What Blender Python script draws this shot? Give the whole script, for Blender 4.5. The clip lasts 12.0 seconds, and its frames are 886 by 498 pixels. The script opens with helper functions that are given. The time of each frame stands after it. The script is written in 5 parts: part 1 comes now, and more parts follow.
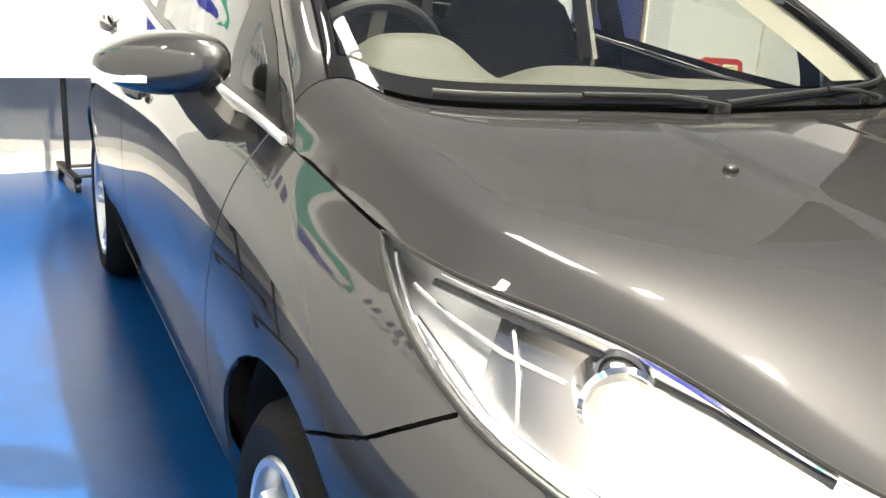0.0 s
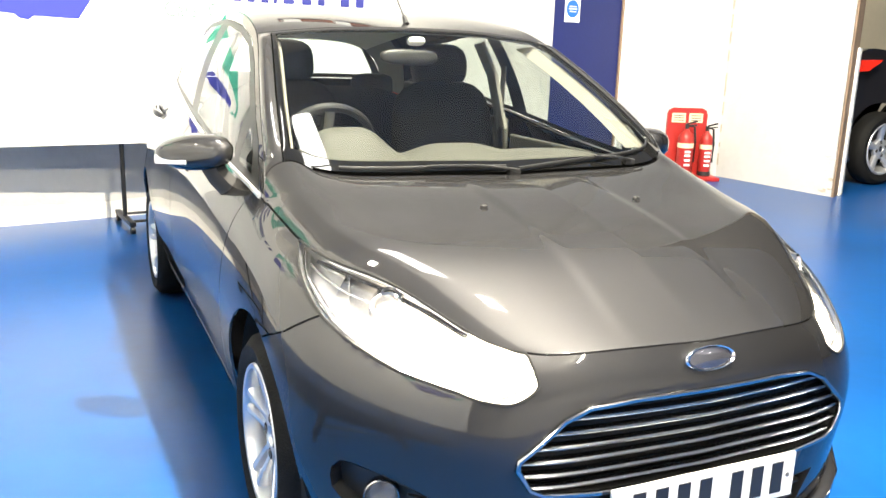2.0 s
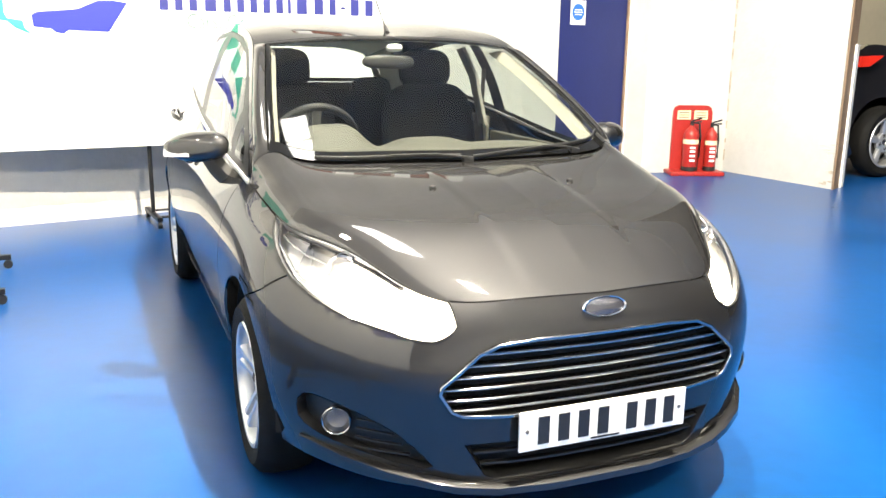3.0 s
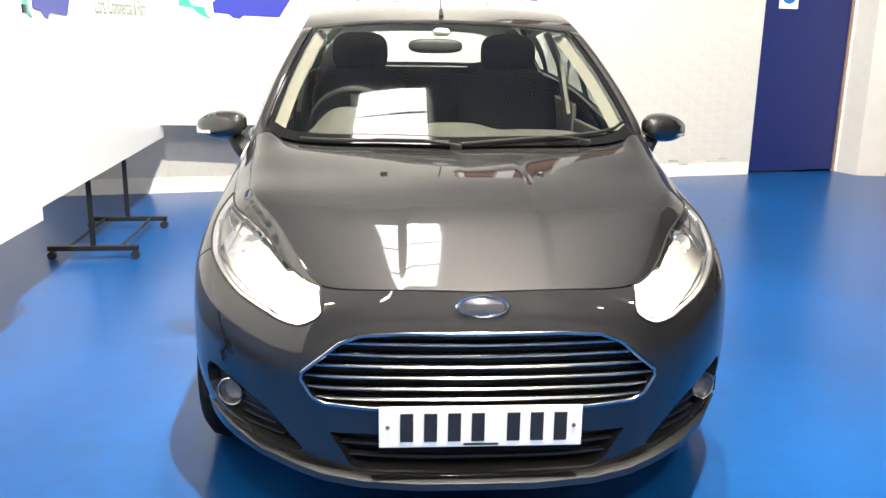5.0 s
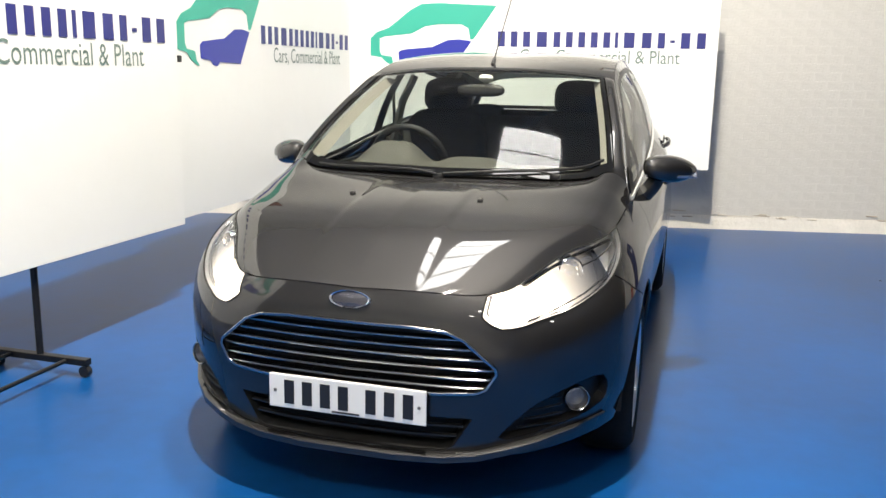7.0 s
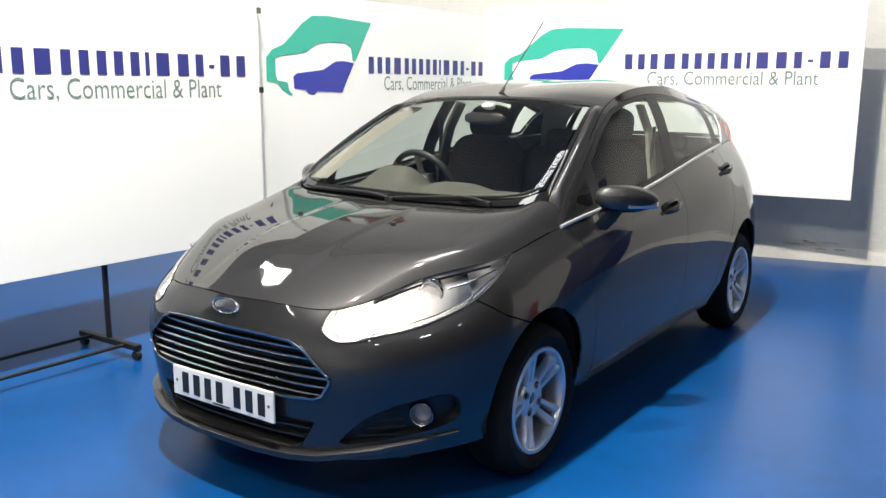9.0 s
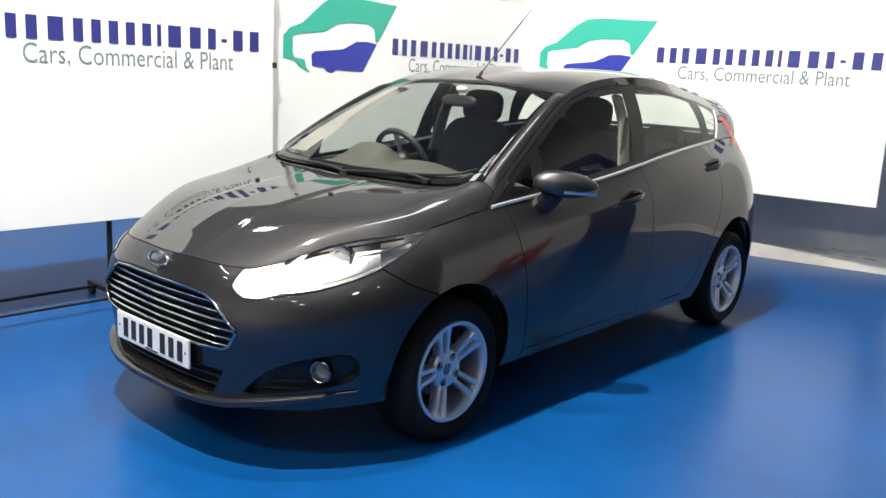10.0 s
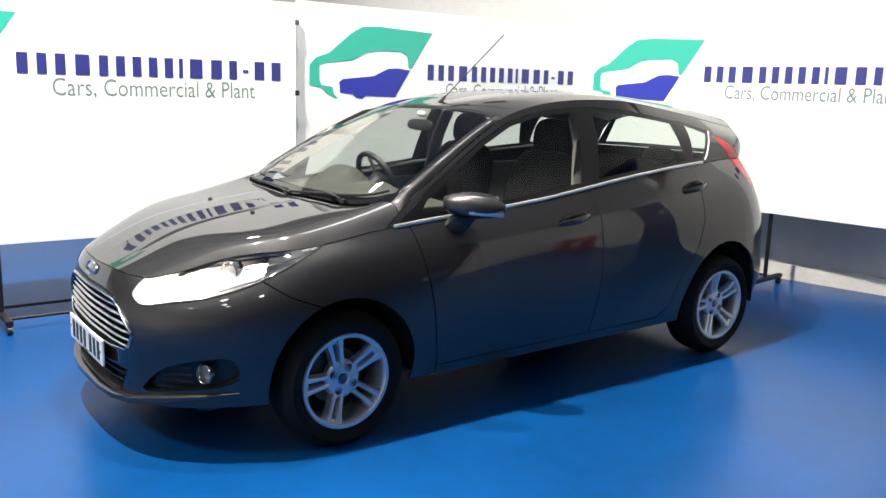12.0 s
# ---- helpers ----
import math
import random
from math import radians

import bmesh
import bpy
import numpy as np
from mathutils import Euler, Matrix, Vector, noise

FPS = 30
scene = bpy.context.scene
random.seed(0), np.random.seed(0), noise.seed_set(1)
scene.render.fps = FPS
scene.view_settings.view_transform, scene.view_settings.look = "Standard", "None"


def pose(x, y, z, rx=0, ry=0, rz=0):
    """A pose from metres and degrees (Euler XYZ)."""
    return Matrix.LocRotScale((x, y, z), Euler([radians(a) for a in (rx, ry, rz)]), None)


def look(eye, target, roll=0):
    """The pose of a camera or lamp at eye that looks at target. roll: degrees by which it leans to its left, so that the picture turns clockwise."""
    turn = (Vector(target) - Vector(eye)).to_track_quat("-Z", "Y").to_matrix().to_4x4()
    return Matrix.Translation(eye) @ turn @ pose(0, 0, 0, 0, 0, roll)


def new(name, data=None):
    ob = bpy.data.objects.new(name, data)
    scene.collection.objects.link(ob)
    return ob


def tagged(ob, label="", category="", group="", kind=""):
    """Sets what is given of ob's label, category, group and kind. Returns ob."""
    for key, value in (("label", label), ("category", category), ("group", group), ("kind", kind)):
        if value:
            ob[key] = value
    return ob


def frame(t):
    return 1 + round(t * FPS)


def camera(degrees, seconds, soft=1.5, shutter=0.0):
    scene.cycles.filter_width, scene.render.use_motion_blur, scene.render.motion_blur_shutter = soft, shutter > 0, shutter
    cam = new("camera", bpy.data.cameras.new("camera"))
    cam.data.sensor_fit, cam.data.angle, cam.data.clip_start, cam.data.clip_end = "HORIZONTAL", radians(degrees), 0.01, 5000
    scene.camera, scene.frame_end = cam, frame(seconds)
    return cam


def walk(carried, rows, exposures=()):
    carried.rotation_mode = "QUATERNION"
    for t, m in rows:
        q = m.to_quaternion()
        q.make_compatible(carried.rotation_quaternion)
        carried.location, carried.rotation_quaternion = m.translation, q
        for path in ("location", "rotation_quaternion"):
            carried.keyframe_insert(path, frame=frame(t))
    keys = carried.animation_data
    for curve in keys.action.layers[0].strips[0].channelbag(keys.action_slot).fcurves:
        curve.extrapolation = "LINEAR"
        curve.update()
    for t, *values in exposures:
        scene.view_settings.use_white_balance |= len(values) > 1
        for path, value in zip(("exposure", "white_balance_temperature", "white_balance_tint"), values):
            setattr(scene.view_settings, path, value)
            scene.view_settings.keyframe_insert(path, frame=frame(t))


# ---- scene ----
cam = camera(54.5, 12.0)
PATH = [
    (0, (-1.134, -1.017, 1.115), (-0.247, 0.687, 0.561), 3.5),
    (0.5, (-1.201, -1.328, 1.205), (-0.304, 0.377, 0.667), 2.8),
    (1, (-1.272, -1.599, 1.219), (-0.342, 0.115, 0.772), 3.7),
    (1.5, (-1.251, -1.872, 1.291), (-0.41, -0.124, 0.805), 2.5),
    (2, (-1.287, -2.154, 1.334), (-0.471, -0.388, 0.869), 1.9),
    (2.5, (-1.349, -2.428, 1.36), (-0.526, -0.666, 0.892), 1.4),
    (3, (-1.229, -2.649, 1.35), (-0.492, -0.847, 0.89), 0.8),
    (3.2, (-1.145, -2.743, 1.357), (-0.459, -0.919, 0.907), 1.3),
    (4.8, (-0.355, -2.783, 1.346), (-0.142, -0.855, 0.858), 1.6),
    (5, (-0.242, -2.817, 1.356), (-0.109, -0.885, 0.858), 0.9),
    (5.5, (0.035, -2.996, 1.35), (-0.07, -1.053, 0.888), 1.2),
    (6, (0.303, -3.056, 1.381), (0.092, -1.124, 0.909), -0.0),
    (6.5, (0.663, -3.057, 1.38), (0.269, -1.15, 0.92), -0.2),
    (7, (0.978, -3.138, 1.369), (0.431, -1.258, 0.963), 1.0),
    (7.2, (1.112, -3.153, 1.381), (0.527, -1.283, 0.979), 0.4),
    (8.8, (2.192, -2.815, 1.432), (1.134, -1.163, 1.04), -0.3),
    (9, (2.286, -2.728, 1.435), (1.158, -1.119, 1.063), 0.2),
    (9.5, (2.586, -2.561, 1.441), (1.33, -1.056, 1.045), 0.6),
    (10, (2.897, -2.44, 1.425), (1.598, -0.974, 1.02), 2.8),
    (10.5, (3.128, -2.243, 1.438), (1.718, -0.877, 1.059), 2.0),
    (11, (3.349, -2.029, 1.443), (1.864, -0.749, 1.045), -0.2),
    (11.5, (3.603, -1.877, 1.45), (2.048, -0.668, 1.1), 2.0),
    (12, (3.774, -1.716, 1.488), (2.195, -0.545, 1.115), 1.7),
]
walk(cam, [(t, look(eye, target, roll)) for t, eye, target, roll in PATH],
     exposures=[(0, 0.95, 6700, 7), (1.5, 1.2, 6750, 7), (3, 1.05, 6850, 7), (5, 0.58, 6600, 9), (7, -0.1, 6550, 9), (9, -0.1, 6250, 9), (12, 0.05, 6200, 10)])


# ---- light ----
world = bpy.data.worlds.new("world")
scene.world = world
world.use_nodes = True
world.node_tree.nodes["Background"].inputs[0].default_value = (0.8, 0.88, 1.0, 1)
world.node_tree.nodes["Background"].inputs[1].default_value = 0.05


def area(name, eye, target, sx, sy, power, colour=(1, 0.92, 0.77)):
    data = bpy.data.lights.new(name, "AREA")
    data.shape, data.size, data.size_y, data.energy, data.color = "RECTANGLE", sx, sy, power, colour
    data.spread = radians(165)
    ob = new(name, data)
    ob.matrix_world = look(eye, target)
    return ob


# ---- materials ----
def material(name, colour, rough=0.5, metal=0.0, coat=0.0, vary=0.0, scale=6.0, bump=0.0, bump_scale=40.0, rough_vary=0.0, spec=0.5, span=(0.30, 1.10)):
    """Principled surface with two scales of colour variation, uneven gloss and fine relief."""
    m = bpy.data.materials.new(name)
    m.use_nodes = True
    nt = m.node_tree
    p = nt.nodes["Principled BSDF"]
    p.inputs["Base Color"].default_value = (*colour, 1)
    p.inputs["Roughness"].default_value = rough
    p.inputs["Metallic"].default_value = metal
    p.inputs["Coat Weight"].default_value = coat
    p.inputs["Coat Roughness"].default_value = 0.03
    p.inputs["Specular IOR Level"].default_value = spec
    tc = nt.nodes.new("ShaderNodeTexCoord")
    if vary:
        big, fine, mix = nt.nodes.new("ShaderNodeTexNoise"), nt.nodes.new("ShaderNodeTexNoise"), nt.nodes.new("ShaderNodeMix")
        big.inputs["Scale"].default_value, fine.inputs["Scale"].default_value = scale, scale * 9
        big.inputs["Detail"].default_value = 5
        for n in (big, fine):
            nt.links.new(tc.outputs["Object"], n.inputs["Vector"])
        add = nt.nodes.new("ShaderNodeMath")
        add.operation = "MULTIPLY_ADD"
        nt.links.new(fine.outputs["Fac"], add.inputs[0])
        add.inputs[1].default_value = 0.4
        nt.links.new(big.outputs["Fac"], add.inputs[2])
        ramp = nt.nodes.new("ShaderNodeMapRange")
        ramp.inputs[1].default_value, ramp.inputs[2].default_value = span
        nt.links.new(add.outputs[0], ramp.inputs[0])
        mix.data_type = "RGBA"
        mix.inputs["A"].default_value = (*[c * (1 - vary) for c in colour], 1)
        mix.inputs["B"].default_value = (*[min(1, c * (1 + vary)) for c in colour], 1)
        nt.links.new(ramp.outputs[0], mix.inputs["Factor"])
        nt.links.new(mix.outputs["Result"], p.inputs["Base Color"])
        if rough_vary:
            rr = nt.nodes.new("ShaderNodeMapRange")
            rr.inputs[3].default_value, rr.inputs[4].default_value = rough - rough_vary, rough + rough_vary
            nt.links.new(ramp.outputs[0], rr.inputs[0])
            nt.links.new(rr.outputs[0], p.inputs["Roughness"])
    if bump:
        n, b = nt.nodes.new("ShaderNodeTexNoise"), nt.nodes.new("ShaderNodeBump")
        n.inputs["Scale"].default_value, n.inputs["Detail"].default_value = bump_scale, 4
        b.inputs["Strength"].default_value, b.inputs["Distance"].default_value = bump, 0.01
        nt.links.new(tc.outputs["Object"], n.inputs["Vector"])
        nt.links.new(n.outputs["Fac"], b.inputs["Height"])
        nt.links.new(b.outputs["Normal"], p.inputs["Normal"])
    return m


def glass(name, tint, gloss=1.0):
    m = bpy.data.materials.new(name)
    m.use_nodes = True
    nt = m.node_tree
    nt.nodes.remove(nt.nodes["Principled BSDF"])
    t, g, mix, f = (nt.nodes.new(k) for k in ("ShaderNodeBsdfTransparent", "ShaderNodeBsdfGlossy", "ShaderNodeMixShader", "ShaderNodeLayerWeight"))
    t.inputs[0].default_value, g.inputs["Roughness"].default_value = (*tint, 1), 0.01
    f.inputs["Blend"].default_value = 0.5
    power, scale = nt.nodes.new("ShaderNodeMath"), nt.nodes.new("ShaderNodeMath")
    power.operation, scale.operation = "POWER", "MULTIPLY_ADD"
    power.inputs[1].default_value = 4.6
    scale.inputs[1].default_value, scale.inputs[2].default_value = 0.92, 0.055 * gloss
    nt.links.new(f.outputs["Facing"], power.inputs[0])
    nt.links.new(power.outputs[0], scale.inputs[0])
    nt.links.new(scale.outputs[0], mix.inputs[0])
    nt.links.new(t.outputs[0], mix.inputs[1])
    nt.links.new(g.outputs[0], mix.inputs[2])
    nt.links.new(mix.outputs[0], nt.nodes["Material Output"].inputs[0])
    return m


def glow(name, colour, strength):
    m = bpy.data.materials.new(name)
    m.use_nodes = True
    p = m.node_tree.nodes["Principled BSDF"]
    p.inputs["Base Color"].default_value = (*colour, 1)
    p.inputs["Emission Color"].default_value = (*colour, 1)
    p.inputs["Emission Strength"].default_value = strength
    return m


PAINT = material("grey_metallic_paint", (0.037, 0.0363, 0.0373), 0.52, 0.85, 1.0, vary=0.06, scale=900)
PAINT.node_tree.nodes["Principled BSDF"].inputs["Coat IOR"].default_value = 1.58
PAINT.node_tree.nodes["Principled BSDF"].inputs["Specular Tint"].default_value = (0.15, 0.15, 0.15, 1)
BLACK = material("black_plastic", (0.012, 0.012, 0.013), 0.45, vary=0.2, scale=20, bump=0.1, bump_scale=400)
GLOSSBLACK = material("gloss_black", (0.008, 0.008, 0.009), 0.12)
WINDOWTRIM = material("black_window_trim", (0.006, 0.006, 0.0065), 0.35, spec=0.35)
MIRRORARM = material("grey_arm_plastic", (0.035, 0.034, 0.033), 0.65, vary=0.15, scale=30, spec=0.25)
PILLARTRIM = material("pale_pillar_trim", (0.29, 0.275, 0.24), 0.8, vary=0.06, scale=20)
TRIM = material("grey_interior_plastic", (0.16, 0.155, 0.14), 0.6, vary=0.12, scale=12, bump=0.2, bump_scale=500)
DASH = material("dash_plastic", (0.055, 0.054, 0.045), 0.6, vary=0.12, scale=12, bump=0.25, bump_scale=500)
LINING = material("headlining", (0.62, 0.59, 0.52), 0.85, vary=0.08, scale=20, bump=0.2, bump_scale=300)
FABRIC = material("seat_fabric", (0.018, 0.018, 0.02), 0.9, vary=0.25, scale=30, bump=0.1, bump_scale=200, spec=0.06)
RUBBER = material("tyre_rubber", (0.006, 0.006, 0.006), 0.75, vary=0.25, scale=14, bump=0.3, bump_scale=150, spec=0.2)
ALLOY = material("silver_alloy", (0.64, 0.65, 0.67), 0.32, 0.75, 0.4, vary=0.08, scale=18)
CHROME = material("chrome", (0.82, 0.82, 0.83), 0.06, 1.0)
SATIN = material("satin_chrome", (0.40, 0.40, 0.40), 0.16, 1.0)
BRIGHTSTRIP = material("polished_strip", (0.72, 0.72, 0.72), 0.33, 0.6)
STEEL = material("brake_steel", (0.2, 0.19, 0.18), 0.45, 0.9, vary=0.3, scale=25)
GLASS = glass("car_glass", (0.80, 0.84, 0.80))
LENS = glass("lamp_lens", (0.97, 0.97, 0.97))
WHITE = material("white_paint", (0.83, 0.83, 0.81), 0.5)
WALLPAINT = material("white_wall_paint", (0.52, 0.512, 0.49), 0.6, vary=0.15, scale=1.1, bump=0.35, bump_scale=30)
PLINTH = material("scuffed_render", (0.76, 0.73, 0.67), 0.75, vary=0.14, scale=5, bump=0.6, bump_scale=25)
BRICKPAINT = material("painted_brick", (0.52, 0.512, 0.49), 0.6, vary=0.14, scale=9, bump=0.35, bump_scale=45)
CHIPPED = material("bare_render", (0.42, 0.37, 0.30), 0.85, vary=0.3, scale=20)
BOARD = material("white_board", (0.75, 0.76, 0.755), 0.32, vary=0.03, scale=1.0)
BLUEFLOOR = material("blue_floor_paint", (0.003, 0.050, 0.184), 0.29, vary=0.5, scale=1.1, bump=0.008, bump_scale=14, rough_vary=0.033, spec=0.21, span=(0.12, 1.15))
CEILPAINT = material("ceiling_paint", (0.66, 0.655, 0.64), 0.8, vary=0.06, scale=2)
# for unseen walls, kept dark to dim reflections in the car's side
DARKWALL = material("dark_unseen_wall", (0.045, 0.046, 0.05), 0.8, vary=0.1, scale=1.5)
DOORBLUE = material("blue_door_paint", (0.007, 0.015, 0.10), 0.4, vary=0.12, scale=3, bump=0.1)
GREEN = material("sign_green", (0.035, 0.36, 0.27), 0.4)
NAVY = material("sign_navy", (0.02, 0.03, 0.3), 0.4)
BADGE = material("badge_enamel", (0.10, 0.10, 0.12), 0.25, 0.7, 1.0)
FRIT = material("black_printed_glass", (0.005, 0.005, 0.005), 0.02)
SCUTTLE = material("matt_black_border", (0.006, 0.006, 0.006), 0.7, spec=0.02)
GRILLEBLACK = material("grille_black", (0.004, 0.004, 0.004), 0.8)
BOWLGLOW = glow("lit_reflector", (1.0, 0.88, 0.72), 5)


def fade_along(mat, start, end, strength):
    """Paints the burners' light into a bowl as emission: full at its burners, none at the far end, along the car's
    corner.
    """
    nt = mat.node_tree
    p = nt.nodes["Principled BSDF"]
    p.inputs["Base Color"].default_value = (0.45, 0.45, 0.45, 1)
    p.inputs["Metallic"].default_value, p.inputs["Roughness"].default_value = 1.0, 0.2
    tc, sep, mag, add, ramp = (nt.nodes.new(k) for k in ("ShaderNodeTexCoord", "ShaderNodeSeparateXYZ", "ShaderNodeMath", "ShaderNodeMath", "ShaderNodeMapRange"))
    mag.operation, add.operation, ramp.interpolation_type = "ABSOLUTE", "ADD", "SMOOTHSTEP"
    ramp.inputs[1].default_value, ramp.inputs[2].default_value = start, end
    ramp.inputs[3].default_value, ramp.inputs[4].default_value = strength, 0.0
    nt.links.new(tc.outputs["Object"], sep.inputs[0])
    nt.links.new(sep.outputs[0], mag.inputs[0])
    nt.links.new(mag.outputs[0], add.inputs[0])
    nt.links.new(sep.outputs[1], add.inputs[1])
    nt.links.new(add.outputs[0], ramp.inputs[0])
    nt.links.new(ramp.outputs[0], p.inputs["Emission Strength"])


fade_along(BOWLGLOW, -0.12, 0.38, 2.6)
CREAMWALL = material("cream_wall_paint", (0.62, 0.56, 0.44), 0.7, vary=0.1, scale=1.2)
NAVYTEXT = material("sign_text_navy", (0.025, 0.03, 0.17), 0.4)
TEXTGREY = material("sign_text_grey", (0.14, 0.20, 0.185), 0.5)
BLACKSTEEL = material("black_steel", (0.012, 0.012, 0.013), 0.4, 0.3, vary=0.2, scale=30)
RED = material("red_plastic", (0.33, 0.020, 0.016), 0.35, vary=0.12, scale=12)
TAILRED = material("tail_lamp_red", (0.60, 0.022, 0.012), 0.2, coat=0.2)
BLUELENS = material("indicator_lens", (0.75, 0.78, 0.84), 0.12, 0.85, coat=1.0)
PLATE = material("plate_white", (0.80, 0.80, 0.78), 0.35)
PLATEBAR = material("plate_bar", (0.015, 0.015, 0.016), 0.4)
CREAM = material("label_cream", (0.7, 0.62, 0.4), 0.5)
SIGNBLUE = material("safety_sign_blue", (0.01, 0.12, 0.45), 0.4)
WOOD = material("bare_timber", (0.22, 0.15, 0.1), 0.7, vary=0.3, scale=8, bump=0.3)
REDOXIDE = material("red_oxide_paint", (0.20, 0.05, 0.028), 0.6, vary=0.25, scale=5, bump=0.2)
DARKPAINT = material("dark_car_paint", (0.014, 0.014, 0.018), 0.3, 0.4, 1.0)
LAMPGLOW = glow("lamp_diffuser", (1.0, 0.98, 0.95), 14)
BULBGLOW = glow("led_diffuser", (1.0, 0.97, 0.92), 32)
HEADGLOW = glow("headlamp_bulb", (1.0, 0.86, 0.66), 60)
HOUSING = material("lamp_housing", (0.62, 0.62, 0.63), 0.34, 0.9)
REFLECTOR = material("lamp_reflector", (0.5, 0.5, 0.5), 0.22, 1.0)


# ---- mesh helpers ----
def link(name, bm, mat, parent=None, label="", smooth=True, sharp=None):
    """One mesh object from a bmesh."""
    me = bpy.data.meshes.new(name)
    bmesh.ops.recalc_face_normals(bm, faces=bm.faces) if sharp is None else None
    for f in bm.faces:
        f.smooth = smooth
    bm.to_mesh(me)
    bm.free()
    for m in mat if isinstance(mat, (list, tuple)) else (mat,):
        me.materials.append(m)
    ob = new(name, me)
    ob.parent = parent
    if smooth:
        me.set_sharp_from_angle(angle=radians(38))
    if label:
        ob["label"] = label
    return ob


def part(name, bm, mat, parent, label="", smooth=True):
    return link(name, bm, mat, parent, label, smooth)


def thing(name, label, category, group="", m=Matrix()):
    ob = new(name)
    ob.empty_display_size = 0.1
    ob.matrix_basis = m
    return tagged(ob, label, category, group)


def box(x0, x1, y0, y1, z0, z1, bevel=0.0, bm=None):
    bm = bm or bmesh.new()
    r = bmesh.ops.create_cube(bm, size=1.0)
    bmesh.ops.transform(bm, matrix=Matrix.LocRotScale(((x0 + x1) / 2, (y0 + y1) / 2, (z0 + z1) / 2), None, (x1 - x0, y1 - y0, z1 - z0)), verts=r["verts"])
    if bevel:
        edges = list({e for v in r["verts"] for e in v.link_edges})
        bmesh.ops.bevel(bm, geom=edges, offset=bevel, segments=2, affect="EDGES", profile=0.6)
    return bm


def prism(poly, z0, z1, bm=None, m=None):
    """A flat outline drawn up from z0 to z1."""
    bm = bm or bmesh.new()
    low, top = [bm.verts.new((x, y, z0)) for x, y in poly], [bm.verts.new((x, y, z1)) for x, y in poly]
    n = len(poly)
    bm.faces.new(low[::-1]), bm.faces.new(top)
    for i in range(n):
        bm.faces.new((low[i], low[(i + 1) % n], top[(i + 1) % n], top[i]))
    if m:
        bmesh.ops.transform(bm, matrix=m, verts=low + top)
    return bm


def rod(a, b, r, bm=None, seg=12, r2=None):
    bm = bm or bmesh.new()
    a, b = Vector(a), Vector(b)
    q = (b - a).to_track_quat("Z", "Y").to_matrix().to_4x4()
    bmesh.ops.create_cone(bm, cap_ends=True, segments=seg, radius1=r, radius2=r if r2 is None else r2, depth=(b - a).length, matrix=Matrix.Translation((a + b) / 2) @ q)
    return bm


def lathe(profile, seg=48, bm=None, m=Matrix()):
    """Turns (radius, height) points about z."""
    bm = bm or bmesh.new()
    rings = []
    for r, h in profile:
        rings.append([bm.verts.new(m @ Vector((r * math.cos(a), r * math.sin(a), h))) for a in np.linspace(0, 2 * math.pi, seg, endpoint=False)])
    for a, b in zip(rings, rings[1:]):
        for i in range(seg):
            bm.faces.new((a[i], a[(i + 1) % seg], b[(i + 1) % seg], b[i]))
    return bm


def sweep(pts, w, h, up=(0, 0, 1), bm=None, closed=False, taper=None, seg=8):
    """A bar of oval section, w across and h along up, swept along pts."""
    bm = bm or bmesh.new()
    pts, up = [Vector(p) for p in pts], Vector(up)
    rings, n = [], len(pts)
    for i, p in enumerate(pts):
        a, b = pts[i - 1] if (i or closed) else p, pts[(i + 1) % n] if (i < n - 1 or closed) else p
        d = (b - a).normalized()
        side = d.cross(up).normalized()
        top = side.cross(d).normalized()
        k = taper(i / (n - 1)) if taper else 1.0
        ring = []
        for j in range(seg):
            c, q = math.cos(2 * math.pi * (j + 0.5) / seg), math.sin(2 * math.pi * (j + 0.5) / seg)
            c, q = math.copysign(abs(c) ** 0.6, c), math.copysign(abs(q) ** 0.6, q)
            ring.append(bm.verts.new(p + side * (c * w / 2 * k) + top * (q * h / 2 * k)))
        rings.append(ring)
    pairs = list(zip(rings, rings[1:])) + ([(rings[-1], rings[0])] if closed else [])
    for a, b in pairs:
        for j in range(seg):
            bm.faces.new((a[j], a[(j + 1) % seg], b[(j + 1) % seg], b[j]))
    if not closed:
        bm.faces.new(rings[0][::-1]), bm.faces.new(rings[-1])
    return bm


def flat(poly, d, bm=None):
    """A filled outline in x, z with thickness d towards -y."""
    bm = bm or bmesh.new()
    vs = [bm.verts.new((x, 0, z)) for x, z in poly]
    f = bm.faces.new(vs)
    r = bmesh.ops.extrude_face_region(bm, geom=[f])
    for v in [g for g in r["geom"] if isinstance(g, bmesh.types.BMVert)]:
        v.co.y -= d
    bmesh.ops.triangulate(bm, faces=[f for f in bm.faces if len(f.verts) > 4])
    return bm


def cubic(knots, pts, u):
    """Natural cubic spline through pts at the knots, read at u."""
    k, p, u = np.asarray(knots, float), np.asarray(pts, float), np.asarray(u, float)
    n, h = len(k), np.diff(k)
    a, r = np.eye(n), np.zeros_like(p)
    for i in range(1, n - 1):
        a[i, i - 1 : i + 2] = h[i - 1], 2 * (h[i - 1] + h[i]), h[i]
        r[i] = 6 * ((p[i + 1] - p[i]) / h[i] - (p[i] - p[i - 1]) / h[i - 1])
    m = np.linalg.solve(a, r)
    i = np.clip(np.searchsorted(k, u, side="right") - 1, 0, n - 2)
    hh, x0, x1 = h[i][..., None], (u - k[i])[..., None], (k[i + 1] - u)[..., None]
    return m[i] * x1**3 / (6 * hh) + m[i + 1] * x0**3 / (6 * hh) + (p[i] / hh - m[i] * hh / 6) * x1 + (p[i + 1] / hh - m[i + 1] * hh / 6) * x0


def chord(pts):
    d = np.linalg.norm(np.diff(np.asarray(pts, float), axis=0), axis=1)
    return np.r_[0, np.cumsum(d)] / d.sum()


